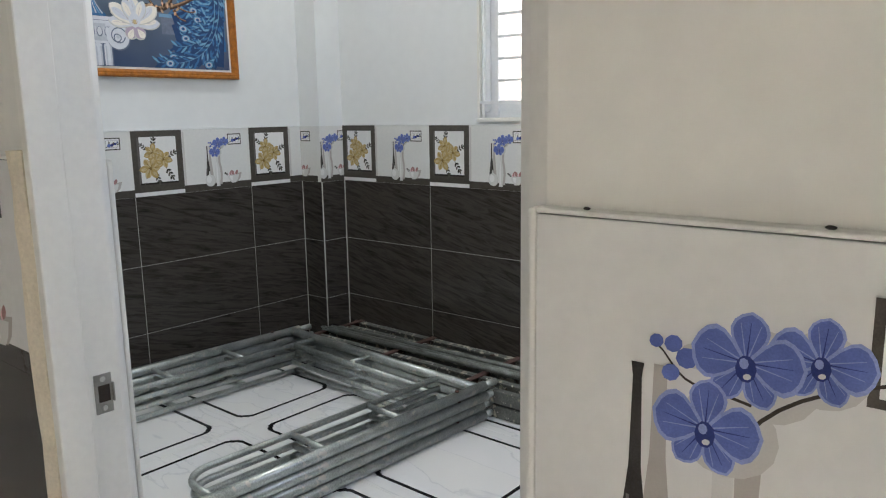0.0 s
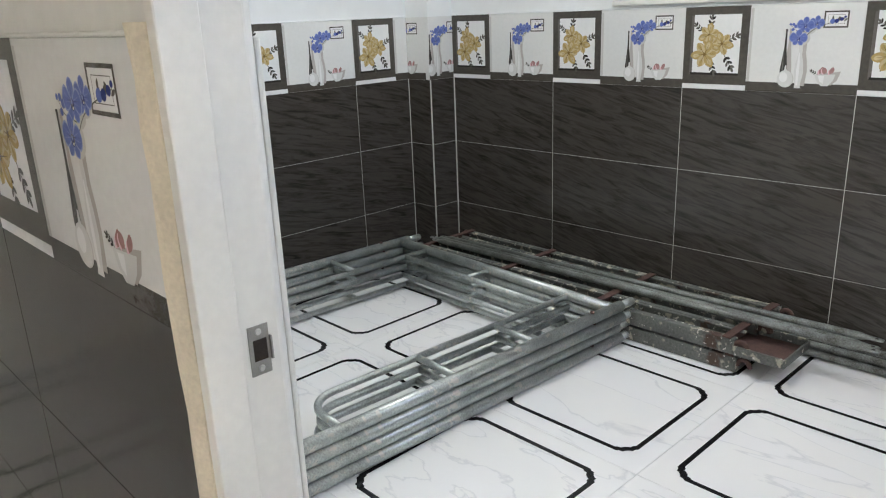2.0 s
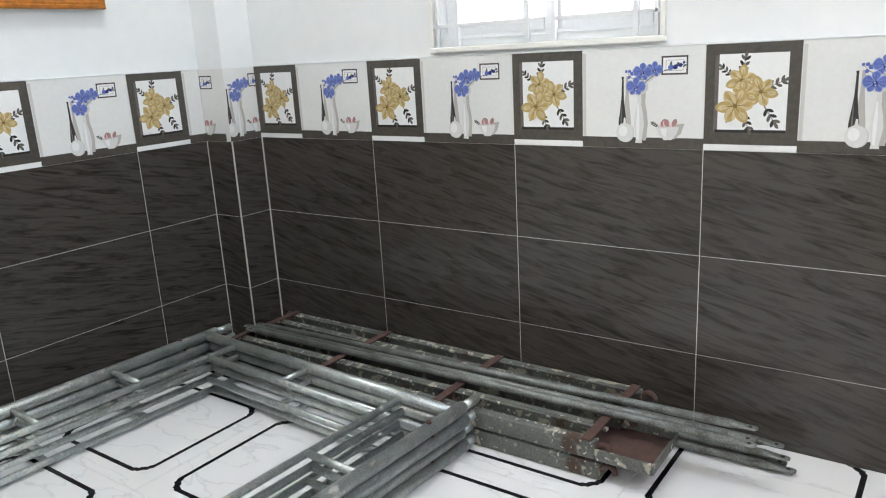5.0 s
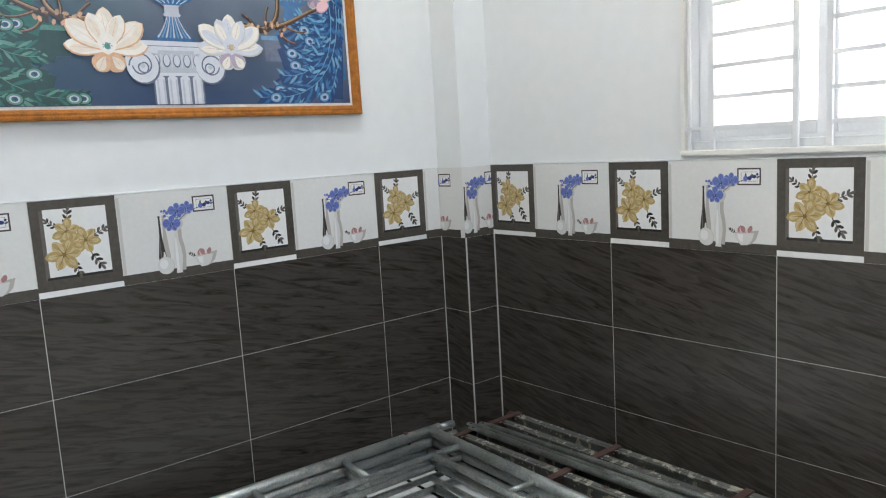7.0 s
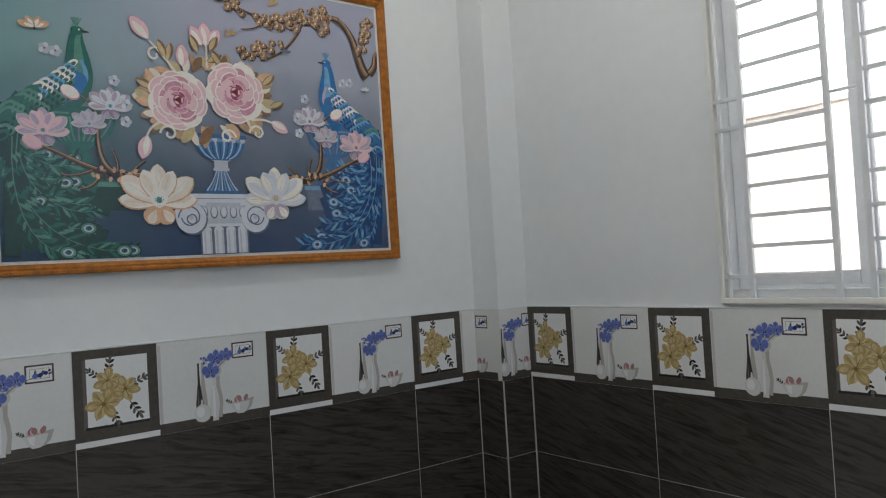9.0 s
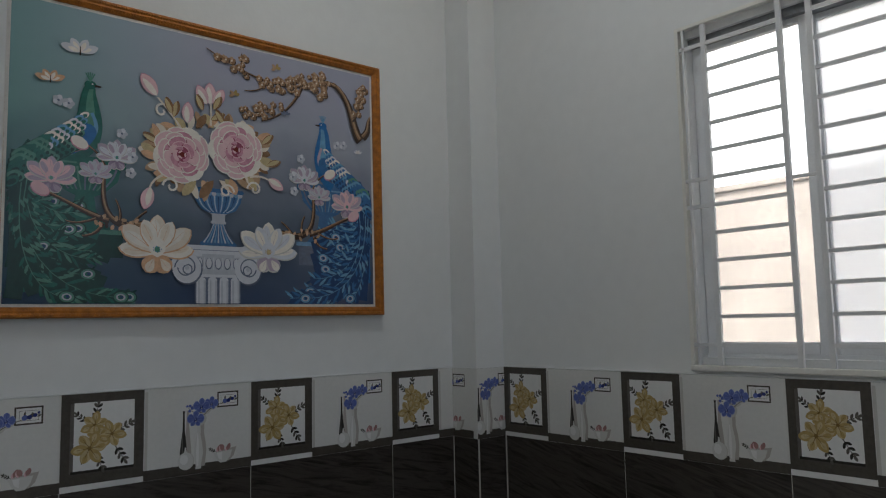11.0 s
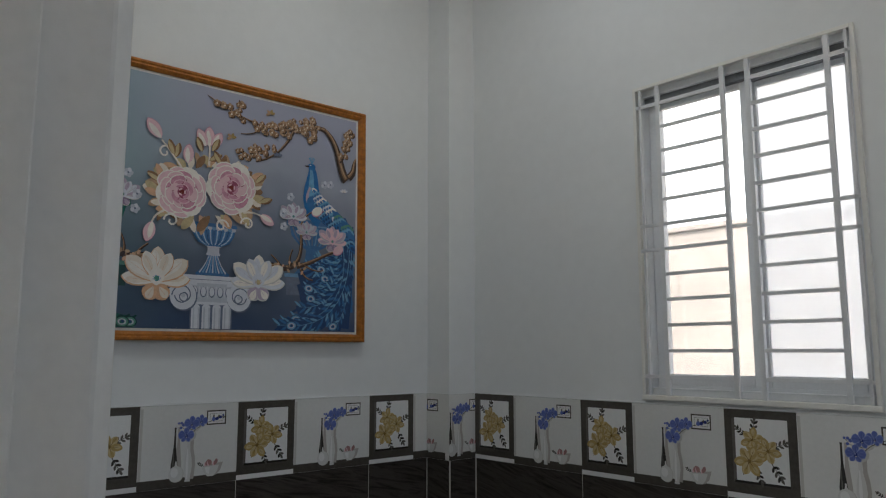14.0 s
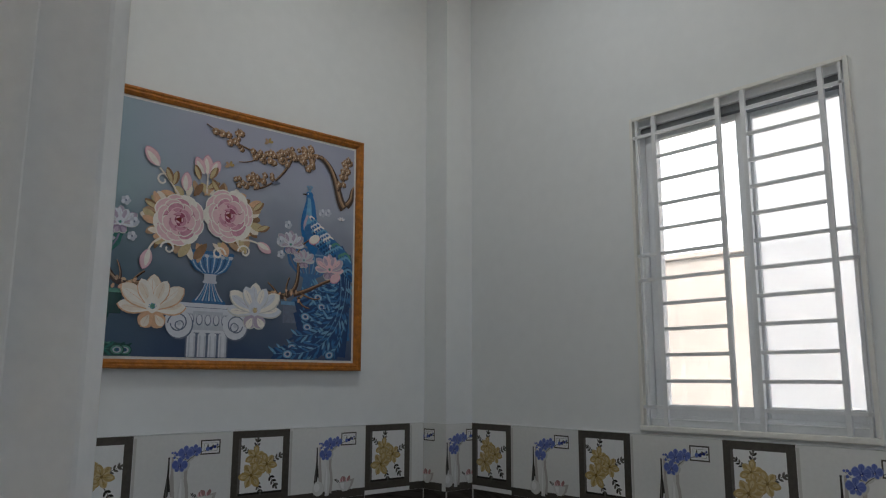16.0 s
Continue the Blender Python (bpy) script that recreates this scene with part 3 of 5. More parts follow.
# hall behind the doorway, closed round, with one window
bm = bmesh.new()
add_box(bm, 5.5, 5.65, -6.0, -2.425, 0, CEIL)
add_box(bm, -0.2, -0.05, -6.0, -2.46, 0, CEIL)
add_box(bm, ROOM_X, 5.5, -2.400, -2.3, 0, CEIL)
add_box(bm, -0.2, 3.2, -6.15, -6.0, 0, CEIL)
add_box(bm, 4.6, 5.65, -6.15, -6.0, 0, CEIL)
add_box(bm, 3.2, 4.6, -6.15, -6.0, 0, 0.9)
add_box(bm, 3.2, 4.6, -6.15, -6.0, 2.2, CEIL)
setting("wall_hall", bm, M["cream_plaster"], "cream painted walls of the hall behind the doorway")

floor = setting("floor", box(-0.2, 5.6, -6.1, 0.2, -0.06, -0.0035), M["grout"], "white marble-look floor tiles with black line frames")
bm = bmesh.new()
add_box(bm, -60, 60, -60, 60, -0.5, -0.3)
setting("ground", bm, M["ground"], "bare pale ground outside the house")

# bright hazy sky beyond the alley
haze = bpy.data.materials.new("hazy_sky")
haze.use_nodes = True
hb = haze.node_tree.nodes["Principled BSDF"]
hb.inputs["Base Color"].default_value = (0.0, 0.0, 0.0, 1)
hb.inputs["Emission Color"].default_value, hb.inputs["Emission Strength"].default_value = (0.96, 0.98, 1.0, 1), 1.6
setting("backdrop", box(-70, 50, 58, 58.2, -1, 60), haze, "plain bright hazy sky in the distance")

# neighbour's wall across the alley
nb = empty("neighbour_house", pose(0, 5.2, -0.3))
part("wall", box(-9, 1.9, 0, 0.3, 0, 3.05, bevel=0.02), M["render"], nb, "weathered beige rendered wall")
part("coping", box(-9, 1.95, -0.04, 0.34, 3.05, 3.11, bevel=0.01), M["render"], nb)
part("rear_wall", box(1.9, 9, 1.2, 1.5, 0, 2.9, bevel=0.02), M["render"], nb)
tagged(nb, "weathered beige rendered house wall across the alley", "house")

# ---- dado tiles ----
ZB = 0.896
tiled(wall_w, wall_frame(0, -2.32, 0, 0, 1), 2.32 - 0.165, 2.32 - 1.754, ZB)
tiled(wall_n, wall_frame(0.157, 0, 0, 1, 0), ROOM_X - 0.157, 0.0, ZB)
tiled(column, wall_frame(0.0, -0.165, 0, 1, 0), 0.157, 0.0, ZB, u_start=0.497)
tiled(column, wall_frame(0.157, -0.165, 0, 0, 1), 0.165, 0.0, ZB, u_start=0.374)
ZO = 0.905
tiled(wall_s, wall_frame(0.3, -2.425, 0, 1, 0), 2.185 - 0.3, 2.185 - 0.3 - TW * 3, ZO)
ZR = 0.895
tiled(wall_s, wall_frame(2.991, -2.420, 0, 1, 0), 0.318, 0.0, ZR, u_start=0.310)
shared("border_tile", tile_mesh(0.27, BH, "border"), wall_s, wall_frame(3.309, -2.420, 0, 1, 0) @ Matrix.Translation((0, ZR, 0)))
for k in range(4):
    h = min(TH, ZR - TH * k)
    if h > 0.01:
        shared("tile", tile_mesh(0.27, h, "slate"), wall_s, wall_frame(3.309, -2.420, 0, 1, 0) @ Matrix.Translation((0, ZR - TH * k - h, 0)))

# grout beds behind the tiles, shown in the joints
def grout(name, wall, *b):
    part(name, box(*b), M["grout"], wall)


grout("grout_bed", wall_w, -B, -0.0009, -2.32, -0.16, 0, ZB + BH - 0.001)
grout("grout_bed", wall_n, 0.155, ROOM_X, 0.0009, B, 0, ZB + BH - 0.001)
grout("grout_bed", column, 0.0, 0.157 - 0.0009, -0.165 + 0.0009, 0.0, 0, ZB + BH - 0.001)
grout("grout_bed", wall_s, 0.3, 2.186, -2.4235, -2.410, 0, ZO + BH - 0.001)
grout("grout_bed", wall_s, 2.992, ROOM_X, -2.4185, -2.405, 0, ZR + BH - 0.001)

# white caulk lines on the pier's edges
for b in ((0.0, 0.0035, -0.1675, -0.164), (0.1585, 0.1632, -0.1662, -0.1615), (0.1615, 0.165, -0.0035, 0.0)):
    part("caulk", box(*b, 0, ZB, bevel=0.0006), M["grout"], column)

# plaster fillets along the tops and open ends of the tiles
def trim(name, bm, material, label):
    return tagged(link(name, bm, material), label, "trim", kind="structure")


trim("trim_west", box(-B, 0.001, -2.32, -0.165, ZB + BH, ZB + BH + 0.006, bevel=0.002), M["plaster"], "thin white plaster ledge on top of the tiles")
trim("trim_north", box(0.157, ROOM_X, -0.001, B, ZB + BH, ZB + BH + 0.006, bevel=0.002), M["plaster"], "thin white plaster ledge on top of the tiles")
bm = bmesh.new()
rng = random.Random(11)
for k in range(25):
    z = (ZO + BH + 0.012) * k / 24
    q = lambda a: a + rng.uniform(-0.0018, 0.0018)
    ring = [bm.verts.new(p) for p in ((2.183, -2.409, z), (2.183, q(-2.4275), z), (q(2.196), q(-2.4285), z), (q(2.2125), q(-2.4205), z), (2.2125, -2.400, z), (2.200, -2.400, z))]
    if k:
        for i in range(6):
            bm.faces.new((last[i], last[(i + 1) % 6], ring[(i + 1) % 6], ring[i]))
    else:
        bm.faces.new(ring[::-1])
    last = ring
bm.faces.new(last)
bmesh.ops.recalc_face_normals(bm, faces=bm.faces)
trim("trim_hall_left", bm, M["edge"], "rough cream plaster edge closing the cut tiles")
trim("trim_hall_left_top", box(0.3, 2.182, -2.4265, -2.4095, ZO + BH, ZO + BH + 0.005, bevel=0.002), M["cream_plaster"], "thin cream plaster ledge on top of the tiles")
trim("trim_hall_right", box(2.985, 2.992, -2.4208, -2.404, 0, ZR + BH + 0.003, bevel=0.003), M["cream_plaster"], "rough cream plaster edge closing the cut tiles")
trim("trim_hall_top", box(2.992, ROOM_X, -2.4208, -2.404, ZR + BH, ZR + BH + 0.003, bevel=0.0012), M["cream_plaster"], "thin cream plaster ledge on top of the tiles")
trim("trim_room_left", box(2.150, 2.201, -2.3055, -2.297, 0, 1.194, bevel=0.003), M["frame"], "white painted plaster edge closing the room tiles")
trim("trim_room_right", box(2.985, 3.06, -2.3055, -2.297, 0, 1.194, bevel=0.003), M["frame"], "white painted plaster edge closing the room tiles")

# ---- doorway ----
door = empty("door_1", pose(2.60, -2.36, 0))
tagged(door, "white painted door frame without its leaf", "door frame", kind="structure")


def profile(pts, z0, z1):
    """An upright extrusion of a plan outline."""
    bm = bmesh.new()
    lo, hi = [[bm.verts.new((x - 2.60, y + 2.36, z)) for x, y in pts] for z in (z0, z1)]
    for i in range(len(pts)):
        j = (i + 1) % len(pts)
        bm.faces.new((lo[i], lo[j], hi[j], hi[i]))
    bm.faces.new(lo[::-1])
    bm.faces.new(hi)
    bmesh.ops.recalc_face_normals(bm, faces=bm.faces)
    return bm


# proud stop towards the hall, rebate with the strike plate, splayed edge towards the room
left = part("jamb", profile(((2.2130, -2.4195), (2.2290, -2.4195), (2.2302, -2.418), (2.2302, -2.3770), (2.2290, -2.3755), (2.2205, -2.3745), (2.2205, -2.327), (2.2185, -2.323), (2.2005, -2.3065), (2.2005, -2.398), (2.2130, -2.398)), 0, DZ), M["frame"], door)
part("jamb", profile(((2.9895, -2.4040), (2.9700, -2.3950), (2.9555, -2.3835), (2.9530, -2.3790), (2.9530, -2.3330), (2.9560, -2.3290), (2.9800, -2.3065), (2.9895, -2.3065)), 0, DZ), M["frame"], door)
part("head", box(-0.362, 0.362, -0.047, 0.049, 2.06, DZ - 0.002, bevel=0.004), M["frame"], door)
# strike plate with a round-cornered mouth, let into the jamb
bm = bmesh.new()
sx, sy, sz = 2.2207 - 2.60, -2.3505 + 2.36, 0.8675
for z0, z1 in ((-0.029, -0.0125), (0.0125, 0.029)):
    add_box(bm, sx - 0.001, sx + 0.0008, sy - 0.0135, sy + 0.0115, sz + z0, sz + z1, bevel=0.0004)
for y0, y1 in ((-0.0135, -0.0085), (0.0085, 0.0115)):
    add_box(bm, sx - 0.001, sx + 0.0008, sy + y0, sy + y1, sz - 0.0125, sz + 0.0125)
add_box(bm, sx - 0.001, sx + 0.004, sy + 0.0115, sy + 0.014, sz - 0.014, sz + 0.014, bevel=0.0008)
strike = part("strike_plate", bm, M["strike"], left, "brushed steel strike plate with two screws")
# no real recess: a flush plate whose dark colour paints the hole's shade
bm = bmesh.new()
add_box(bm, sx - 0.0012, sx + 0.0002, sy - 0.0085, sy + 0.0085, sz - 0.0125, sz + 0.0125)
part("mortise", bm, M["hole"], left, "flat plate in dark timber brown, coloured as the shade inside the hole")
for dz in (-0.0215, 0.0215):
    bm = bmesh.new()
    bmesh.ops.create_cone(bm, cap_ends=True, segments=14, radius1=0.0042, radius2=0.003, depth=0.0016, matrix=Matrix.Translation((sx + 0.0014, sy - 0.001, sz + dz)) @ Matrix.Rotation(radians(90), 4, "Y"))
    add_box(bm, sx + 0.0019, sx + 0.0024, sy - 0.0035, sy + 0.0015, sz + dz - 0.0005, sz + dz + 0.0005)
    part("screw", bm, M["screw"], left, "zinc screw head")

# ---- window ----
win = empty("window_1", pose(1.505, 0.0, 1.222))
tagged(win, "white sliding window with two sashes behind a barred grille", "window", kind="structure")
X0, X1, H = WX0 - 1.505, WX1 - 1.505, WZ1 - WZ0


def wbox(name, x0, x1, y0, y1, z0, z1, m, parent=win, bevel=0.002, label=""):
    return part(name, box(x0, x1, y0, y1, z0, z1, bevel=bevel), M[m], parent, label)


wbox("sill", X0 - 0.012, X1 + 0.012, -0.008, 0.05, -0.016, 0.004, "frame", bevel=0.004)
for b in ((X0 - 0.010, X0 + 0.004, -0.004, 0.02, 0.004, H + 0.010), (X1 - 0.004, X1 + 0.010, -0.004, 0.02, 0.004, H + 0.010), (X0 + 0.004, X1 - 0.004, -0.004, 0.02, H - 0.004, H + 0.010)):
    wbox("casing", *b, "frame")
for x0, x1 in ((X0, X0 + 0.02), (X1 - 0.02, X1)):
    wbox("window_frame", x0, x1, 0.02, 0.13, 0.004, H, "alu")
wbox("window_frame", X0 + 0.02, X1 - 0.02, 0.02, 0.13, 0.004, 0.03, "alu")
wbox("window_frame", X0 + 0.02, X1 - 0.02, 0.02, 0.13, H - 0.032, H, "alu")
wbox("track", X0 + 0.02, X1 - 0.02, 0.035, 0.115, H - 0.062, H - 0.032, "seal", bevel=0.001, label="dark upper sliding track")
for z in (0.03, ):
    for y in (0.055, 0.085, 0.115):
        wbox("rail", X0 + 0.02, X1 - 0.02, y, y + 0.003, z, z + 0.012, "alu", bevel=0)


def sash(x0, x1, y, pane, label):
    s = part("sash", box(x0, x0 + 0.038, y, y + 0.024, 0.04, H - 0.045, bevel=0.003), M["alu"], win, label)
    part("stile", box(x1 - 0.038, x1, y, y + 0.024, 0.04, H - 0.045, bevel=0.003), M["alu"], s)
    part("rail", box(x0 + 0.038, x1 - 0.038, y, y + 0.024, 0.04, 0.082, bevel=0.003), M["alu"], s)
    part("rail", box(x0 + 0.038, x1 - 0.038, y, y + 0.024, H - 0.083, H - 0.045, bevel=0.003), M["alu"], s)
    p = part("pane", box(x0 + 0.036, x1 - 0.036, y + 0.010, y + 0.014, 0.08, H - 0.081), M[pane], s)
    p.visible_shadow = False


sash(X0 + 0.02, 0.035, 0.060, "clear", "white sash with clear glass")
sash(0.005, X1 - 0.02, 0.090, "hazy", "white sash with pale dusty glass")

grille = empty("window_grille", pose(1.505, 0.004, 1.222))
tagged(grille, "white painted square-bar security grille in the window opening", "grille")
for x in (1.197, 1.467, 1.563, 1.833):
    part("upright", box(x - 1.505 - 0.009, x - 1.505 + 0.009, -0.0065, 0.0065, 0.004, H - 0.004, bevel=0.0015), M["bar"], grille)
for k in range(12):
    z = 1.295 + 0.0959 * k - 1.222
    for x0, x1 in ((1.206, 1.458), (1.572, 1.824)):
        part("bar", box(x0 - 1.505, x1 - 1.505, -0.005, 0.005, z - 0.0065, z + 0.0065, bevel=0.001), M["bar"], grille)
    if k in (0, 5, 6, 11):
        for x0, x1 in ((WX0, 1.188), (1.842, WX1)):
            part("bar", box(x0 - 1.505, x1 - 1.505, -0.005, 0.005, z - 0.0065, z + 0.0065, bevel=0.001), M["bar"], grille)
part("bar", box(1.476 - 1.505, 1.554 - 1.505, -0.005, 0.005, 0.599, 0.609, bevel=0.001), M["bar"], grille)
for x in (1.118, 1.895):
    part("side_bar", box(x - 1.505 - 0.005, x - 1.505 + 0.005, -0.005, 0.005, 0.004, H - 0.004, bevel=0.001), M["bar"], grille)

# ---- picture ----
PW, PH = 1.425, 1.048
pic = empty("framed_picture", wall_frame(0.004, -1.972, 1.428, 0, 1) @ Matrix.Rotation(radians(-0.7), 4, "X"))
tagged(pic, "gilt-framed print of pink roses in a blue urn", "picture")
FW = 0.034


def moulding(name, a, b, inward):
    """A carved moulding from a to b with mitred ends; its profile steps down to the picture."""
    prof = ((0.0, 0.0), (0.0, 0.018), (0.004, 0.024), (0.011, 0.025), (0.016, 0.020), (0.022, 0.021), (0.028, 0.016), (FW, 0.010), (FW, 0.0))
    bm = bmesh.new()
    a, b, n = Vector(a), Vector(b), Vector(inward)
    d = (b - a).normalized()
    ra = [bm.verts.new(a + (n + d) * p + Vector((0, 0, q))) for p, q in prof]
    rb = [bm.verts.new(b + (n - d) * p + Vector((0, 0, q))) for p, q in prof]
    for i in range(len(prof) - 1):
        bm.faces.new((ra[i], rb[i], rb[i + 1], ra[i + 1]))
    bmesh.ops.recalc_face_normals(bm, faces=bm.faces)
    # carved beads along the crown
    L = (b - a).length
    k = 0.04
    while k < L - 0.04:
        c = a + d * k + n * 0.0085 + Vector((0, 0, 0.0235))
        bmesh.ops.create_cone(bm, cap_ends=True, segments=6, radius1=0.0055, radius2=0.002, depth=0.005, matrix=Matrix.Translation(c))
        k += 0.017
    return part(name, bm, M["gold"], pic)


moulding("frame_rail", (0, 0, 0), (PW, 0, 0), (0, 1, 0))
moulding("frame_rail", (PW, PH, 0), (0, PH, 0), (0, -1, 0))
moulding("frame_stile", (PW, 0, 0), (PW, PH, 0), (-1, 0, 0))
moulding("frame_stile", (0, PH, 0), (0, 0, 0), (1, 0, 0))
AW, AH = PW - 2 * FW, PH - 2 * FW
part("backing", box(0.01, PW - 0.01, 0.01, PH - 0.01, 0.0, 0.0035), M["slip"], pic, "white inner slip of the frame")
bm = box(0, AW - 0.02, 0, AH - 0.02, 0.0, 0.0012)
sheet = part("print", bm, M["canvas"], pic, "printed picture on a lilac and blue ground")
sheet.matrix_basis = Matrix.Translation((FW + 0.01, FW + 0.01, 0.0035))


def rose(a, x, y, r):
    """An open rose: rings of cupped petals with dark creases between them and a deep red heart."""
    rg = random.Random(int(x * 1000))
    for n, d, s, cs in ((9, .68, .52, ("rose_lt", "cream_lt", "rose_lt")), (8, .54, .48, ("rose_lt", "rose_lt", "rose")), (7, .40, .42, ("rose", "rose_lt", "rose_lt")), (6, .27, .34, ("rose", "rose_lt", "rose")), (5, .15, .25, ("rose_dk", "rose", "rose_lt"))):
        for k in range(n):
            q = 2 * math.pi * (k + rg.uniform(-.25, .25)) / n + d * 7
            px, py = x + r * d * math.cos(q), y + r * d * math.sin(q)
            w, t = s * rg.uniform(.9, 1.2), math.degrees(q) + 90 + rg.uniform(-14, 14)
            a.oval(px - r * .03 * math.cos(q), py - r * .03 * math.sin(q), r * w * .70, r * w * .52, "rose_dk" if d < .5 else "rose", t, 12)
            a.oval(px + r * .02 * math.cos(q), py + r * .02 * math.sin(q), r * w * .68, r * w * .46, "cream_lt" if d > .3 else "rose_lt", t, 12)
            a.oval(px, py, r * w * .62, r * w * .42, cs[k % 3], t, 12)
            a.oval(px - r * .07 * math.cos(q), py - r * .07 * math.sin(q), r * w * .44, r * w * .22, cs[(k + 1) % 3] if d > .3 else "rose", t, 10)
    a.oval(x, y, r * .17, r * .16, "rose_dk", 0, 12)
    a.oval(x, y, r * .10, r * .09, "red", 0, 9)
    for k in range(3):
        q = 2 * math.pi * k / 3
        a.oval(x + r * .11 * math.cos(q), y + r * .10 * math.sin(q), r * .08, r * .035, "rose_lt", math.degrees(q) + 90, 8)


def magnolia(a, x, y, s, c1, c2, base, heart="teal_lt"):
    """A wide cup of tall pointed petals over two spread ones; each has a shaded edge and a pale blade."""
    for ang, l, w, c in ((238, .62, .50, base), (-58, .62, .50, base), (172, 1.12, .42, c2), (8, 1.12, .42, c2), (90, 1.18, .50, c1), (142, 1.28, .56, c1), (38, 1.28, .56, c1), (112, 1.08, .46, c2), (66, 1.08, .46, c2)):
        a.petal(x, y - s * .03, s * l * 1.03, s * w * 1.1, ang, "softgrey" if base != "peach" else "peach", 0.62)
        a.petal(x, y, s * l, s * w, ang, c, 0.62)
        q = radians(ang)
        a.petal(x + s * .16 * math.cos(q), y + s * .16 * math.sin(q), s * l * .76, s * w * .55, ang + 6, c1 if c != c1 else c2, 0.66)
        a.stroke(((x, y), (x + s * l * .45 * math.cos(q), y + s * l * .45 * math.sin(q)), (x + s * l * .85 * math.cos(q + .06), y + s * l * .85 * math.sin(q + .06))), s * .022, s * .006, base, 5)
    a.petal(x, y - s * .12, s * .62, s * .52, 90, c2, 0.5)
    a.oval(x, y + s * .12, s * .085, s * .10, heart, 0, 9)
    for k in range(7):
        a.oval(x + s * .12 * math.cos(k * .9), y + s * (.13 + .08 * math.sin(k * .9)), s * .022, s * .022, "bronze_lt" if heart != "teal_lt" else "urn_lt", 0, 6)


def blossom(a, x, y, r):
    for k in range(5):
        a.petal(x, y, r, r * .85, 72 * k + 20, "bronze_lt" if k % 2 else "bronze")
    a.oval(x, y, r * .25, r * .25, "cream", 0, 6)


def feather(a, pts, w, dark, mid, lt, rng, eye=True):
    """One long plume: a shaft, barbs swept back from it on both sides, and a round eye at its tip."""
    P = [np.array(p, float) for p in pts]

    def at(t):
        q = list(P)
        while len(q) > 1:
            q = [u * (1 - t) + v * t for u, v in zip(q, q[1:])]
        return q[0]

    a.stroke(pts, w * .5, w * 1.5, dark, 10)
    for k in range(15):
        t = .18 + .80 * k / 14
        p, d = at(t), at(min(1, t + .02)) - at(t - .02)
        ang = math.degrees(math.atan2(d[1], d[0]))
        for side in (-1, 1):
            a.petal(p[0], p[1], w * rng.uniform(1.2, 1.8) * (.6 + .5 * t), w * .34, ang + side * rng.uniform(28, 44), (mid, lt, mid, dark)[(k + side) % 4], 0.5)
    a.stroke(pts, .0035, .0018, lt, 10)
    if eye:
        x, y = P[-1]
        d = at(1) - at(.93)
        ang = math.degrees(math.atan2(d[1], d[0]))
        a.oval(x, y, .026, .020, dark, ang, 14)
        a.oval(x, y, .022, .0165, lt, ang, 14)
        a.oval(x, y, .015, .011, "stone", ang, 12)
        a.oval(x, y, .0095, .0075, mid, ang, 10)
        a.oval(x + .002, y + .001, .0055, .005, "navy", ang, 8)


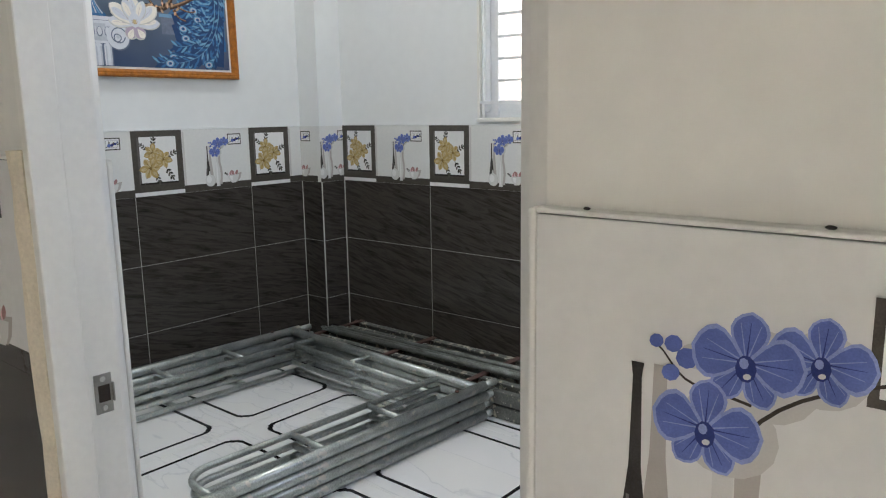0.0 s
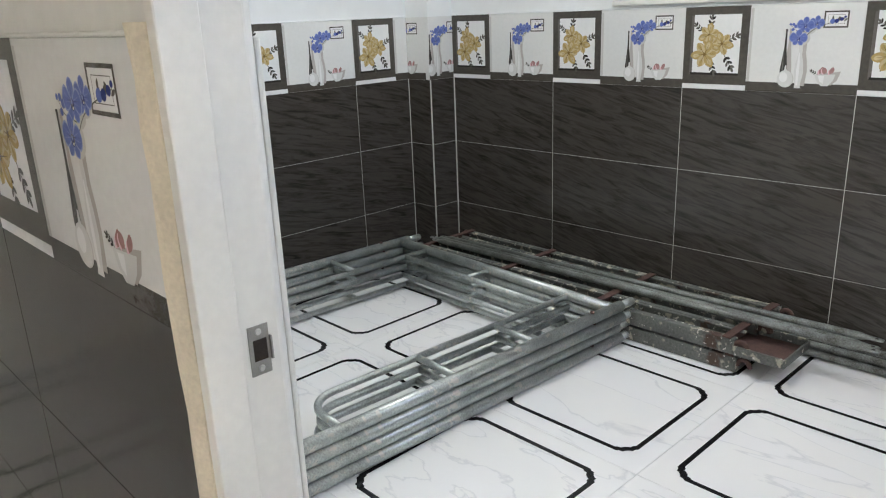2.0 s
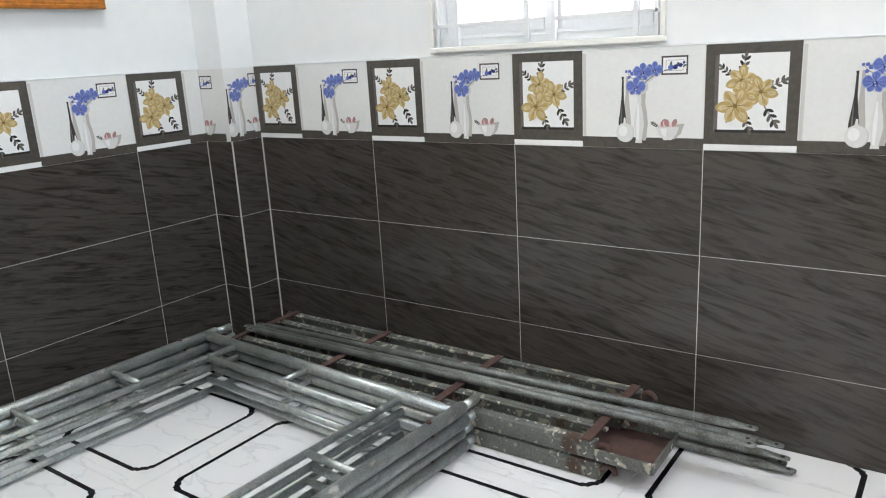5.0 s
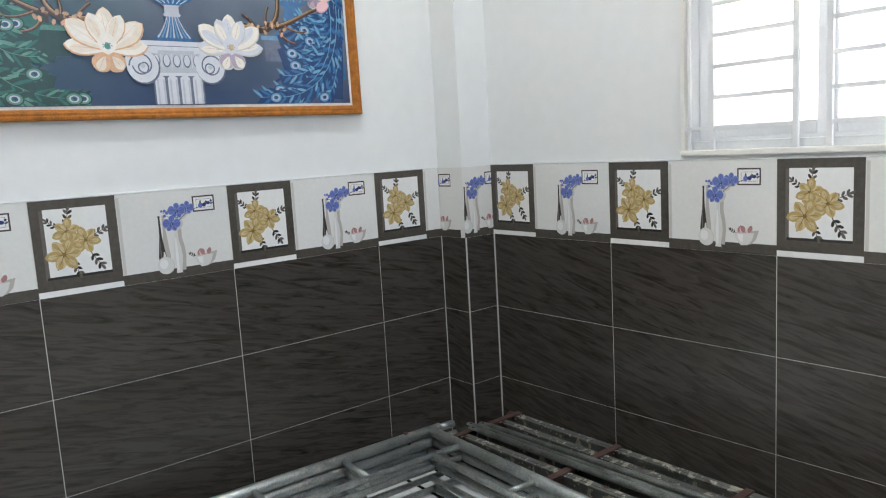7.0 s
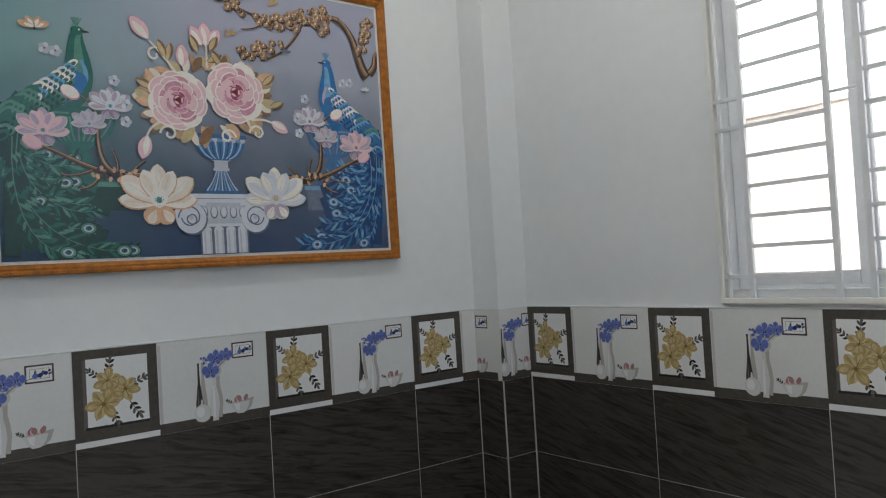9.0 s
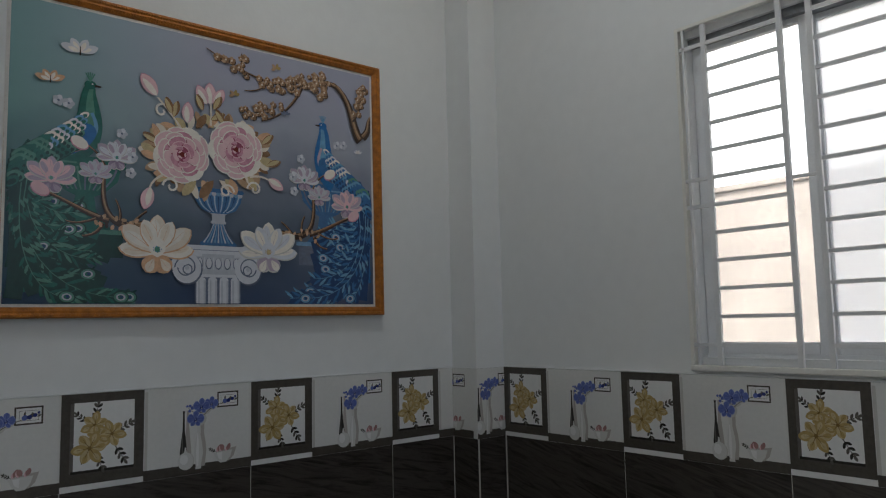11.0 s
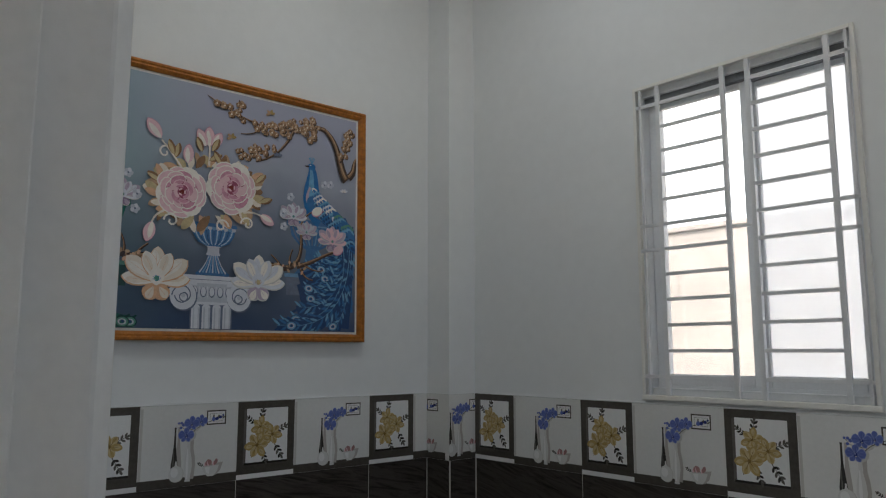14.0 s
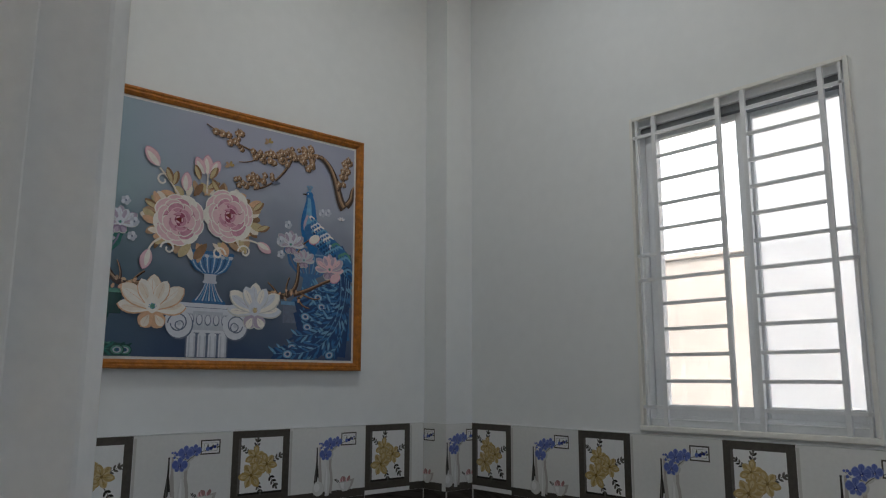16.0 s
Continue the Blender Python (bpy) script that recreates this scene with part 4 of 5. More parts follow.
def plumes(a, side, rng):
    """A perched bird's plain shape: slender neck, scaled back, and a sweeping fall of eyed plumes."""
    dark, mid, lt = ("navy", "plume", "azure_lt") if side > 0 else ("teal_dk", "teal", "teal_lt")
    blue, blue2 = ("azure", "azure_lt") if side > 0 else ("teal", "teal_lt")
    f = lambda u: cx + side * u
    for k in range(46):
        t = k / 45
        a.stroke(((f(.60), .50), (f(.66), .42 - .2 * t), (f(.62), .30 - .2 * t), (f(.66 - .30 * rng.random()), max(.012, .25 - .24 * t))), .030, .050, (dark, mid, dark)[k % 3], 9)
    for k in range(34):
        t = k / 33
        reach = rng.uniform(.15, 1.0)
        x2 = .66 - .40 * reach * (.55 + .45 * t)
        y2 = max(.022, .40 - .38 * t - .10 * reach + rng.uniform(-.02, .02))
        feather(a, ((f(.58 + .07 * rng.random()), .47), (f(.67), .38 - .22 * t), (f(.62 - .1 * reach), max(.02, y2 - .03 + .02 * t)), (f(x2), y2)), rng.uniform(.022, .034), dark, mid, lt, rng, k % 3 == 0)
    # neck, breast and back
    a.stroke(((f(.50), .50), (f(.40), .55), (f(.455), .65), (f(.436), .705)), .125, .032, blue, 14)
    a.stroke(((f(.475), .53), (f(.41), .56), (f(.448), .65), (f(.432), .70)), .050, .012, blue2, 12)
    a.stroke(((f(.432), .54), (f(.405), .57), (f(.43), .62)), .018, .010, "azure_lt" if side < 0 else "lilac", 7)
    a.oval(f(.436), .712, .019, .015, blue, 0, 12)
    a.petal(f(.424), .711, .024, .008, 180 if side > 0 else 0, "bark", .3)
    a.oval(f(.430), .716, .003, .003, "white", 0, 6)
    for k in range(5):
        t = radians(65 + 13 * k)
        a.stroke(((f(.437), .722), (f(.437) + .016 * math.cos(t), .722 + .016 * math.sin(t)), (f(.437) + .032 * math.cos(t), .722 + .032 * math.sin(t))), .0015, .004, blue2, 4)
    a.oval(f(.49), .525, .085, .045, "azure" if side < 0 else "plume", -32 * side, 18)
    a.stroke(((f(.45), .515), (f(.51), .495), (f(.58), .44)), .026, .010, "red", 8)
    a.stroke(((f(.46), .500), (f(.50), .48), (f(.55), .45)), .016, .006, "bronze", 8)
    for r_ in range(12):
        for k in range(6):
            u, v = .455 + .0165 * r_ + .004 * k, .605 - .0135 * r_ - .021 * k + .0025 * r_ * k * .12
            w = .019 + .0008 * r_
            a.oval(f(u), v, w, w * .62, dark, -35 * side, 10)
            a.oval(f(u) - .002 * side, v + .003, w * .92, w * .54, (("cream_lt", "azure_lt", "stone_lt")[(r_ + k) % 3] if r_ < 7 else (lt, mid, "teal_lt")[(r_ + k) % 3]) if k < 3 else (blue2, blue, mid)[(r_ + k) % 3], -35 * side, 10)
            a.oval(f(u) - .003 * side, v + .001, w * .55, w * .3, mid if k < 3 else dark, -35 * side, 8)


def bough(a, pts, w0, w1, rng):
    """A gnarled twig: dark body, lit upper side, knots."""
    a.stroke(pts, w0, w1, "bark", 14)
    a.stroke([(x - .0015, y + w0 * .16) for x, y in pts], w0 * .4, w1 * .45, "bronze", 14)
    a.stroke([(x - .002, y + w0 * .26) for x, y in pts], w0 * .12, w1 * .15, "bronze_lt", 14)


a = Art(step=0.0000012)
rng = random.Random(4)
cx = AW / 2 - 0.01
for s in (1, -1):
    # dim urns on stands behind the plumes
    body, hi = ("urn", "urn_lt") if s > 0 else ("teal", "teal_lt")
    ox = cx + s * .445
    a.lathe([(.085, .24), (.075, .25), (.035, .30), (.028, .345), (.06, .36), (.10, .40), (.11, .44), (.125, .445), (.125, .465), (.10, .475)], ox, body)
    for k in range(-4, 5):
        a.stroke(((ox + .012 * k, .365), (ox + .021 * k, .40), (ox + .024 * k, .44)), .004, .007, hi if k % 2 else "stone_dk", 5)
    a.rect(ox - .12, .448, ox + .12, .454, hi)
    a.rect(ox - .12, .15, ox + .12, .24, "stone_dk" if s > 0 else "teal_dk")
    a.rect(ox - .13, .225, ox + .13, .24, hi)
plumes(a, 1, rng)
plumes(a, -1, rng)
for s in (1, -1):
    f = lambda u: cx + s * u
    for pts, w0, w1 in ((((f(.25), .265), (f(.32), .25), (f(.39), .25), (f(.40), .33), (f(.385), .45)), .030, .012), (((f(.37), .27), (f(.45), .29), (f(.50), .33), (f(.57), .35)), .022, .007), (((f(.34), .26), (f(.33), .30), (f(.35), .34)), .014, .006), (((f(.30), .258), (f(.28), .29), (f(.25), .31)), .013, .006), (((f(.39), .26), (f(.41), .22), (f(.45), .215)), .014, .005), (((f(.41), .275), (f(.47), .25), (f(.50), .262)), .010, .004), (((f(.385), .44), (f(.40), .49), (f(.455), .52)), .009, .005)):
        bough(a, pts, w0, w1, rng)
    for k in range(16):
        t = k / 15
        a.oval(f(.27 + .14 * t + rng.uniform(-.006, .006)), .257 + rng.uniform(-.012, .03), .010, .006, ("bronze_lt", "peach", "bark")[k % 3], rng.uniform(0, 180), 7)
    magnolia(a, f(.545), .385, .066, "lilac", "rose_lt", "lilac_dk")
    magnolia(a, f(.35), .475, .058, "lilac", "stone_lt", "lilac_dk")
    magnolia(a, f(.415), .415, .046, "lilac", "stone", "lilac_dk")
    for u, v in ((.335, .565), (.30, .49), (.305, .435), (.50, .64), (.53, .645)):
        for k in range(5):
            a.petal(f(u), v, .019, .017, 72 * k, "stone_lt" if k % 2 else "stone")
        a.oval(f(u), v, .004, .004, "stone_dk", 0, 6)
    for u, v, c in ((.465, .515, "cream_lt"), (.575, .355, "rose_lt")):
        a.oval(f(u), v, .030, .020, "rose", 30 * s, 12)
        a.oval(f(u), v + .003, .028, .018, c, 30 * s, 12)
# flowering bough
for pts, w0, w1 in ((((cx + .615, .675), (cx + .57, .72), (cx + .585, .84), (cx + .49, .89)), .046, .022), (((cx + .625, .69), (cx + .67, .73), (cx + .64, .74), (cx + .668, .78)), .034, .018), (((cx + .50, .885), (cx + .40, .915), (cx + .36, .84), (cx + .27, .845)), .022, .010), (((cx + .345, .86), (cx + .32, .80), (cx + .27, .72), (cx + .17, .69)), .016, .006), (((cx + .28, .845), (cx + .19, .84), (cx + .09, .86), (cx - .045, .925)), .012, .004), (((cx + .575, .755), (cx + .62, .80), (cx + .632, .90)), .016, .006), (((cx + .20, .845), (cx + .16, .80), (cx + .10, .795)), .008, .003), (((cx + .10, .865), (cx + .08, .90), (cx + .09, .935)), .006, .003)):
    bough(a, pts, w0, w1, rng)
for x0, y0, x1, y1, n, sp in ((.30, .86, .46, .91, 30, .028), (.12, .83, .30, .85, 26, .024), (.10, .70, .24, .76, 22, .020), (.60, .80, .64, .90, 22, .022), (-.03, .915, .10, .865, 12, .012), (.09, .93, .10, .90, 5, .010), (.40, .86, .44, .84, 9, .02)):
    for k in range(n):
        t = rng.random()
        x, y, q = cx + x0 + (x1 - x0) * t + rng.uniform(-sp, sp), y0 + (y1 - y0) * t + rng.uniform(-sp, sp), rng.uniform(.010, .017)
        a.oval(x + .003, y - .004, q * .9, q * .85, "bark", 0, 8)
        blossom(a, min(cx + .66, x), min(.945, y), q)
for x, y in ((.06, .77), (.23, .905)):
    for ang in (20, 70, 140, 200):
        a.petal(cx + x, y, .022, .012, ang, "bronze_lt" if ang > 100 else "gold")
# column capital
a.rect(cx - .085, 0.002, cx + .085, .10, "stone_dk")
for k in range(4):
    x = cx - .079 + .042 * k
    a.rect(x, 0.002, x + .033, .085, "stone_lt")
    a.oval(x + .0165, .085, .0165, .010, "stone_lt", 0, 12)
    a.rect(x + .006, 0.002, x + .012, .083, "stone")
    a.rect(x + .026, 0.002, x + .033, .083, "stone")
a.rect(cx - .092, .094, cx + .092, .104, "stone_lt")
a.rect(cx - .115, .104, cx + .115, .185, "stone")
a.rect(cx - .125, .176, cx + .125, .190, "stone_lt")
a.rect(cx - .135, .190, cx + .135, .206, "stone_lt")
a.rect(cx - .13, .1885, cx + .13, .1905, "stone_dk")
for k in range(5):
    x = cx - .068 + .034 * k
    a.oval(x, .142, .013, .021, "stone_dk", 0, 12)
    a.oval(x, .144, .010, .018, "stone_lt", 0, 12)
    a.rect(x + .0155, .122, x + .0185, .164, "stone_lt")
for s in (1, -1):
    a.stroke(((cx + s * .06, .172), (cx + s * .13, .182), (cx + s * .165, .165), (cx + s * .163, .125)), .012, .014, "stone_lt", 10)
    a.oval(cx + s * .113 + .003, .121, .053, .055, "stone_dk", 0, 22)
    a.oval(cx + s * .113, .125, .051, .053, "stone_lt", 0, 22)
    turns = [(cx + s * (.113 + (.043 - .0048 * q) * math.cos(q)), .125 + (.045 - .005 * q) * math.sin(q)) for q in (i * math.pi / 9 for i in range(46))]
    for p, q in zip(turns, turns[1:]):
        a.stroke((p, ((p[0] + q[0]) / 2, (p[1] + q[1]) / 2), q), .0048, .0048, "stone_dk", 1)
    a.oval(cx + s * .113, .125, .008, .008, "stone", 0, 10)
# urn
a.lathe([(.068, .207), (.068, .216), (.058, .222), (.032, .25), (.022, .285)], cx, "urn")
for k in range(-4, 5):
    a.stroke(((cx + .0135 * k, .217), (cx + .008 * k, .245), (cx + .0042 * k, .285)), .006, .003, "urn_lt" if k % 2 else "stone", 5)
a.lathe([(.026, .285), (.030, .291), (.024, .297), (.024, .318), (.036, .324)], cx, "stone")
a.lathe([(.030, .322), (.065, .336), (.084, .365), (.090, .392)], cx, "urn")
for k in range(-5, 6):
    a.stroke(((cx + .006 * k, .327), (cx + .0135 * k, .345), (cx + .0155 * k, .39)), .004, .0105, "urn_lt" if k % 2 else "urn", 5)
    a.stroke(((cx + .006 * k, .327), (cx + .0135 * k, .345), (cx + .0155 * k, .39)), .0012, .0022, "stone_lt" if k % 2 else "navy", 5)
    a.oval(cx + .0165 * k, .394, .0095, .0095, "stone" if k % 2 else "urn_lt", 0, 10)
a.lathe([(.092, .398), (.098, .404), (.092, .412)], cx, "urn")
magnolia(a, cx - .215, .170, .112, "cream", "cream_lt", "peach")
magnolia(a, cx + .195, .180, .106, "cream_lt", "stone_lt", "lilac", "gold_lt")
# roses with gold leaves, scrolls and buds
for k in range(54):
    q = 2 * math.pi * k / 54
    a.petal(cx - .03 + .185 * math.cos(q), .535 + .095 * math.sin(q) + .02 * math.cos(q), rng.uniform(.05, .085), rng.uniform(.022, .038), math.degrees(q) + rng.uniform(-50, 50), ("bronze_lt", "bronze", "cream", "gold_lt", "peach")[k % 5])
for x, y, turn in ((-.205, .665, 1), (-.17, .405, -1), (.03, .405, 1), (.14, .425, -1)):
    curl = [(cx + x + (.030 - .0035 * q) * math.cos(q) * turn, y + (.030 - .0035 * q) * math.sin(q)) for q in (i * .5 for i in range(15))]
    for p, q in zip(curl, curl[1:]):
        a.stroke((p, ((p[0] + q[0]) / 2, (p[1] + q[1]) / 2), q), .008, .007, "cream_lt", 1)
for pts in (((cx - .13, .60), (cx - .17, .66), (cx - .22, .71)), ((cx - .03, .64), (cx - .03, .68), (cx - .03, .72)), ((cx - .10, .60), (cx - .11, .62), (cx - .115, .65)), ((cx - .2, .44), (cx - .235, .42), (cx - .245, .385)), ((cx + .12, .47), (cx + .17, .48), (cx + .21, .46))):
    a.stroke(pts, .009, .006, "cream", 9)
for x, y, ang, l in ((-.222, .715, 128, .085), (-.116, .635, 88, .075), (-.240, .395, -105, .078), (.195, .470, -30, .07), (-.032, .715, 92, .080), (-.045, .715, 118, .072), (-.018, .715, 62, .072)):
    a.petal(cx + x, y, l * 1.04, l * .58, ang, "rose", .5)
    a.petal(cx + x, y, l, l * .55, ang, "rose_lt", .5)
    a.petal(cx + x, y, l * .85, l * .26, ang + 5, "cream_lt", .5)
for x, y, ang in ((-.165, .65, 75), (-.17, .66, 110), (-.02, .70, 60), (-.06, .69, 110), (-.03, .66, 30), (.02, .65, 120), (-.215, .55, 150), (.17, .60, 40), (.19, .52, 20)):
    a.petal(cx + x, y, .062, .028, ang, "bronze", .5)
    a.petal(cx + x, y, .058, .016, ang + 5, "gold_lt", .5)
rose(a, cx - .134, .520, .108)
rose(a, cx + .066, .565, .115)
# pale moths and butterflies in the haze
for x, y, sz, c in ((-.47, .815, .055, "stone_lt"), (-.555, .705, .042, "peach"), (.27, .73, .020, "stone_dk"), (.60, .62, .02, "stone_lt")):
    for ang in (25, 65, 125, 165):
        a.petal(cx + x, y, sz * (1.1 if ang in (25, 165) else .9), sz * .5, ang, c)
        a.petal(cx + x, y, sz * .7, sz * .25, ang, "cream_lt" if c != "stone_dk" else c)
    a.stroke(((cx + x, y - sz * .2), (cx + x, y), (cx + x, y + sz * .35)), sz * .09, sz * .05, "bark", 4)
bm = a.bm
for co, no in (((0.002, 0, 0), (-1, 0, 0)), ((AW - .022, 0, 0), (1, 0, 0)), ((0, .002, 0), (0, -1, 0)), ((0, AH - .022, 0), (0, 1, 0))):
    bmesh.ops.bisect_plane(bm, geom=bm.verts[:] + bm.edges[:] + bm.faces[:], plane_co=co, plane_no=no, clear_outer=True)
art = part("print", bm, [INK[n] for n in INKS], pic, "flowers, urn and plumes of the print")
art.matrix_basis = Matrix.Translation((FW + 0.01, FW + 0.01, 0.0047))

# ---- ceiling lamp: unseen housing for the added fill light ----
lamp = empty("ceiling_lamp", pose(1.15, -1.0, CEIL))
tagged(lamp, "round white ceiling lamp, unseen, added to fill the room with soft light", "lamp")
bm = bmesh.new()
bmesh.ops.create_cone(bm, cap_ends=True, segments=40, radius1=0.19, radius2=0.20, depth=0.05, matrix=Matrix.Translation((0, 0, -0.025)))
part("housing", bm, M["alu"], lamp)

# ---- scaffold frames, four in a flat pile ----
R, RI, FWID, FLEN = 0.0208, 0.0120, 1.262, 1.62
fr = empty("scaffold", pose(0.213, -0.455, 0.0216, 0, 0, -3.0))
tagged(fr, "galvanised steel scaffold frame lying flat in a pile on the floor", "scaffold frame", "pile of scaffold frames")
for x in (0, FWID):
    lg = part("leg", tube(((x, 0.045, 0), (x, -FLEN, 0)), R, 16), M["steel"], fr)
    part("spigot", tube(((x, 0.044, 0), (x, 0.115, 0)), R * 0.72, 14), M["steel"], lg)
    for y in (-0.12, -1.35):
        bm = bmesh.new()
        add_tube(bm, ((x, y, R * 0.7), (x, y, R * 1.25)), 0.008, 8)
        part("lock_pin", bm, M["rust"], lg)
part("header", tube(((R * .6, 0, 0), (FWID - R * .6, 0, 0)), R, 16), M["steel"], fr)
IN, CY = 0.205, -0.135


def rail(s, x):
    pts = [(x + s * IN, -R * .5, 0)] + [(x + s * IN, -1.08, 0)]
    for k in range(1, 9):
        q = radians(90 * k / 8)
        pts.append((x + s * (IN - 0.1 + 0.1 * math.cos(q)), -1.08 - 0.1 * math.sin(q), 0))
    pts.append((x + s * R * .5, -1.18, 0))
    return tube(pts, RI, 12)


for s, x in ((1, 0), (-1, FWID)):
    part("inner_rail", rail(s, x), M["steel"], fr)
    for y in (-0.41, -0.76):
        part("rung", tube(((x + s * R * .5, y, 0), (x + s * (IN - RI * .4), y, 0)), RI * .95, 10), M["steel"], fr)
part("crossbar", tube(((IN, CY, 0), (FWID - IN, CY, 0)), RI, 12), M["steel"], fr)
for x in (FWID * .5 - .02, ):
    part("stub", tube(((x, CY, 0), (x + .012, 0, 0)), RI * .8, 10), M["steel"], fr)
for k, (dx, dy, dr) in enumerate(((-0.008, -0.012, 0.3), (0.006, 0.008, -0.25), (0.0, 0.0, 0.0)), 1):
    copy_thing(fr, pose(0.213 + dx, -0.455 + dy, 0.0216 + 0.0424 * k, 0, 0, -3.0 + dr))

# ---- scaffold planks against the wall ----
PL, PD, HR = 1.62, 0.215, 0.055


def plank(m, label, tray):
    p = empty("scaffold_plank", m)
    tagged(p, label, "scaffold plank", "scaffold planks by the wall")
    part("deck", box(0, PL - 0.04, 0.012, PD - 0.012, 0.004, 0.012, bevel=0.001), M["plank"], p)
    if tray:
        part("end_tray", box(PL - 0.039, PL + 0.165, 0.008, PD - 0.008, 0, 0.006, bevel=0.001), M["rust"], p, "rusty red-brown end tray")
    for y in (0, PD * 0.47, PD - 0.024):
        bm = bmesh.new()
        add_box(bm, 0.004, PL - (0.05 if 0 < y < PD * .6 else 0), y, y + 0.024, 0, HR, bevel=0.003)
        add_box(bm, 0.004, PL, y + (0.018 if y == 0 else -0.012), y + (0.036 if y == 0 else 0.006), HR - 0.009, HR - 0.002, bevel=0.001)
        part("side_rail", bm, M["plank"], p, "steel side rail with mortar splashes")
    if tray:
        for b in ((PL + 0.002, PL + 0.165, -0.002, 0.0075), (PL + 0.002, PL + 0.165, PD - 0.0075, PD + 0.002)):
            part("lip", box(*b, 0, 0.034, bevel=0.001), M["plank"], p)
        part("lip", box(PL + 0.1655, PL + 0.172, 0.0, PD, 0, 0.030, bevel=0.001), M["plank"], p)
    for x in (0.0, 0.53, 1.06, PL - 0.04):
        bm = bmesh.new()
        add_box(bm, x, x + 0.03, -0.002, PD + 0.002, HR + 0.0005, HR + 0.0065, bevel=0.0015)
        add_box(bm, x + 0.002, x + 0.008, 0.03, PD - 0.03, 0.0065, HR, bevel=0.001)
        part("cross_bracket", bm, M["rust"], p, "rusty red cross bracket")
    for x, s in ((0.0, -1), (PL, 1)):
        for y in (0.012, PD - 0.012):
            pts = [(x + s * (0.022 - 0.022 * math.cos(q)), y, HR * .45 + 0.024 * math.sin(q)) for q in (radians(180 * k / 10) for k in range(11))]
            part("hook", tube(pts, 0.0085, 8), M["rust"], p, "rusty curved hook")
    return p


plank(pose(0.285, -0.452, 0.002, 0, 0, 0.8), "grey steel scaffold plank with mortar splashes, lowest of the pile", False)
plank(pose(0.272, -0.450, 0.066, 0, 0, 0.6), "upturned steel scaffold plank with rusty red brackets and tray end", True)
plank(pose(0.262, -0.226, 0.060, 0, 0, -0.4), "splashed steel scaffold plank lying along the tiled wall", False)


def brace(p, q, label):
    """A thin cross-brace tube with flattened ends; dark discs paint the drilled holes."""
    p, q = Vector(p), Vector(q)
    L = (q - p).length
    b = empty("cross_brace", Matrix.Translation(p) @ (q - p).to_track_quat("X", "Z").to_matrix().to_4x4())
    tagged(b, label, "cross brace", "loose cross braces")
    part("tube", tube(((0.05, 0, 0), (L - 0.05, 0, 0)), 0.0128, 12), M["brace"], b)
    for x, s in ((0.05, -1), (L - 0.05, 1)):
        bm = bmesh.new()
        prof = ((0, .0128, .0128), (.02, .016, .007), (.035, .017, .003), (.062, .016, .003), (.07, .009, .003))
        rings = []
        for d, w, h in prof:
            rings.append([bm.verts.new((x + s * d, w * math.cos(t), h * math.sin(t))) for t in (2 * math.pi * k / 10 for k in range(10))])
        for u, v in zip(rings, rings[1:]):
            for k in range(10):
                bm.faces.new((u[k], u[(k + 1) % 10], v[(k + 1) % 10], v[k])).smooth = True
        bm.faces.new(rings[-1])
        bmesh.ops.recalc_face_normals(bm, faces=bm.faces)
        part("flat_end", bm, M["brace"], b)
        # solid disc, nothing drilled: its near-black colour is the hole's shade, not dirt
        bm = bmesh.new()
        bmesh.ops.create_cone(bm, cap_ends=True, segments=10, radius1=.006, radius2=.006, depth=.0066, matrix=Matrix.Translation((x + s * .05, 0, 0)))
        part("pin_hole_shade", bm, M["dirt"], b)
    return b


for p, q in (((0.30, -0.245, 0.140), (2.25, -0.172, 0.140)), ((0.27, -0.285, 0.142), (2.26, -0.245, 0.142)), ((0.31, -0.31, 0.143), (2.27, -0.272, 0.143)), ):
    brace(p, q, "thin galvanised cross-brace tube lying on the scaffold planks")
for p, q in (((0.42, -0.165, 0.016), (2.35, -0.135, 0.016)), ((0.40, -0.115, 0.016), (2.32, -0.105, 0.016)), ((0.41, -0.06, 0.042), (2.30, -0.055, 0.042)), ((0.41, -0.14, 0.042), (2.33, -0.12, 0.042))):
    brace(p, q, "thin galvanised cross-brace tube lying on the floor under a plank")

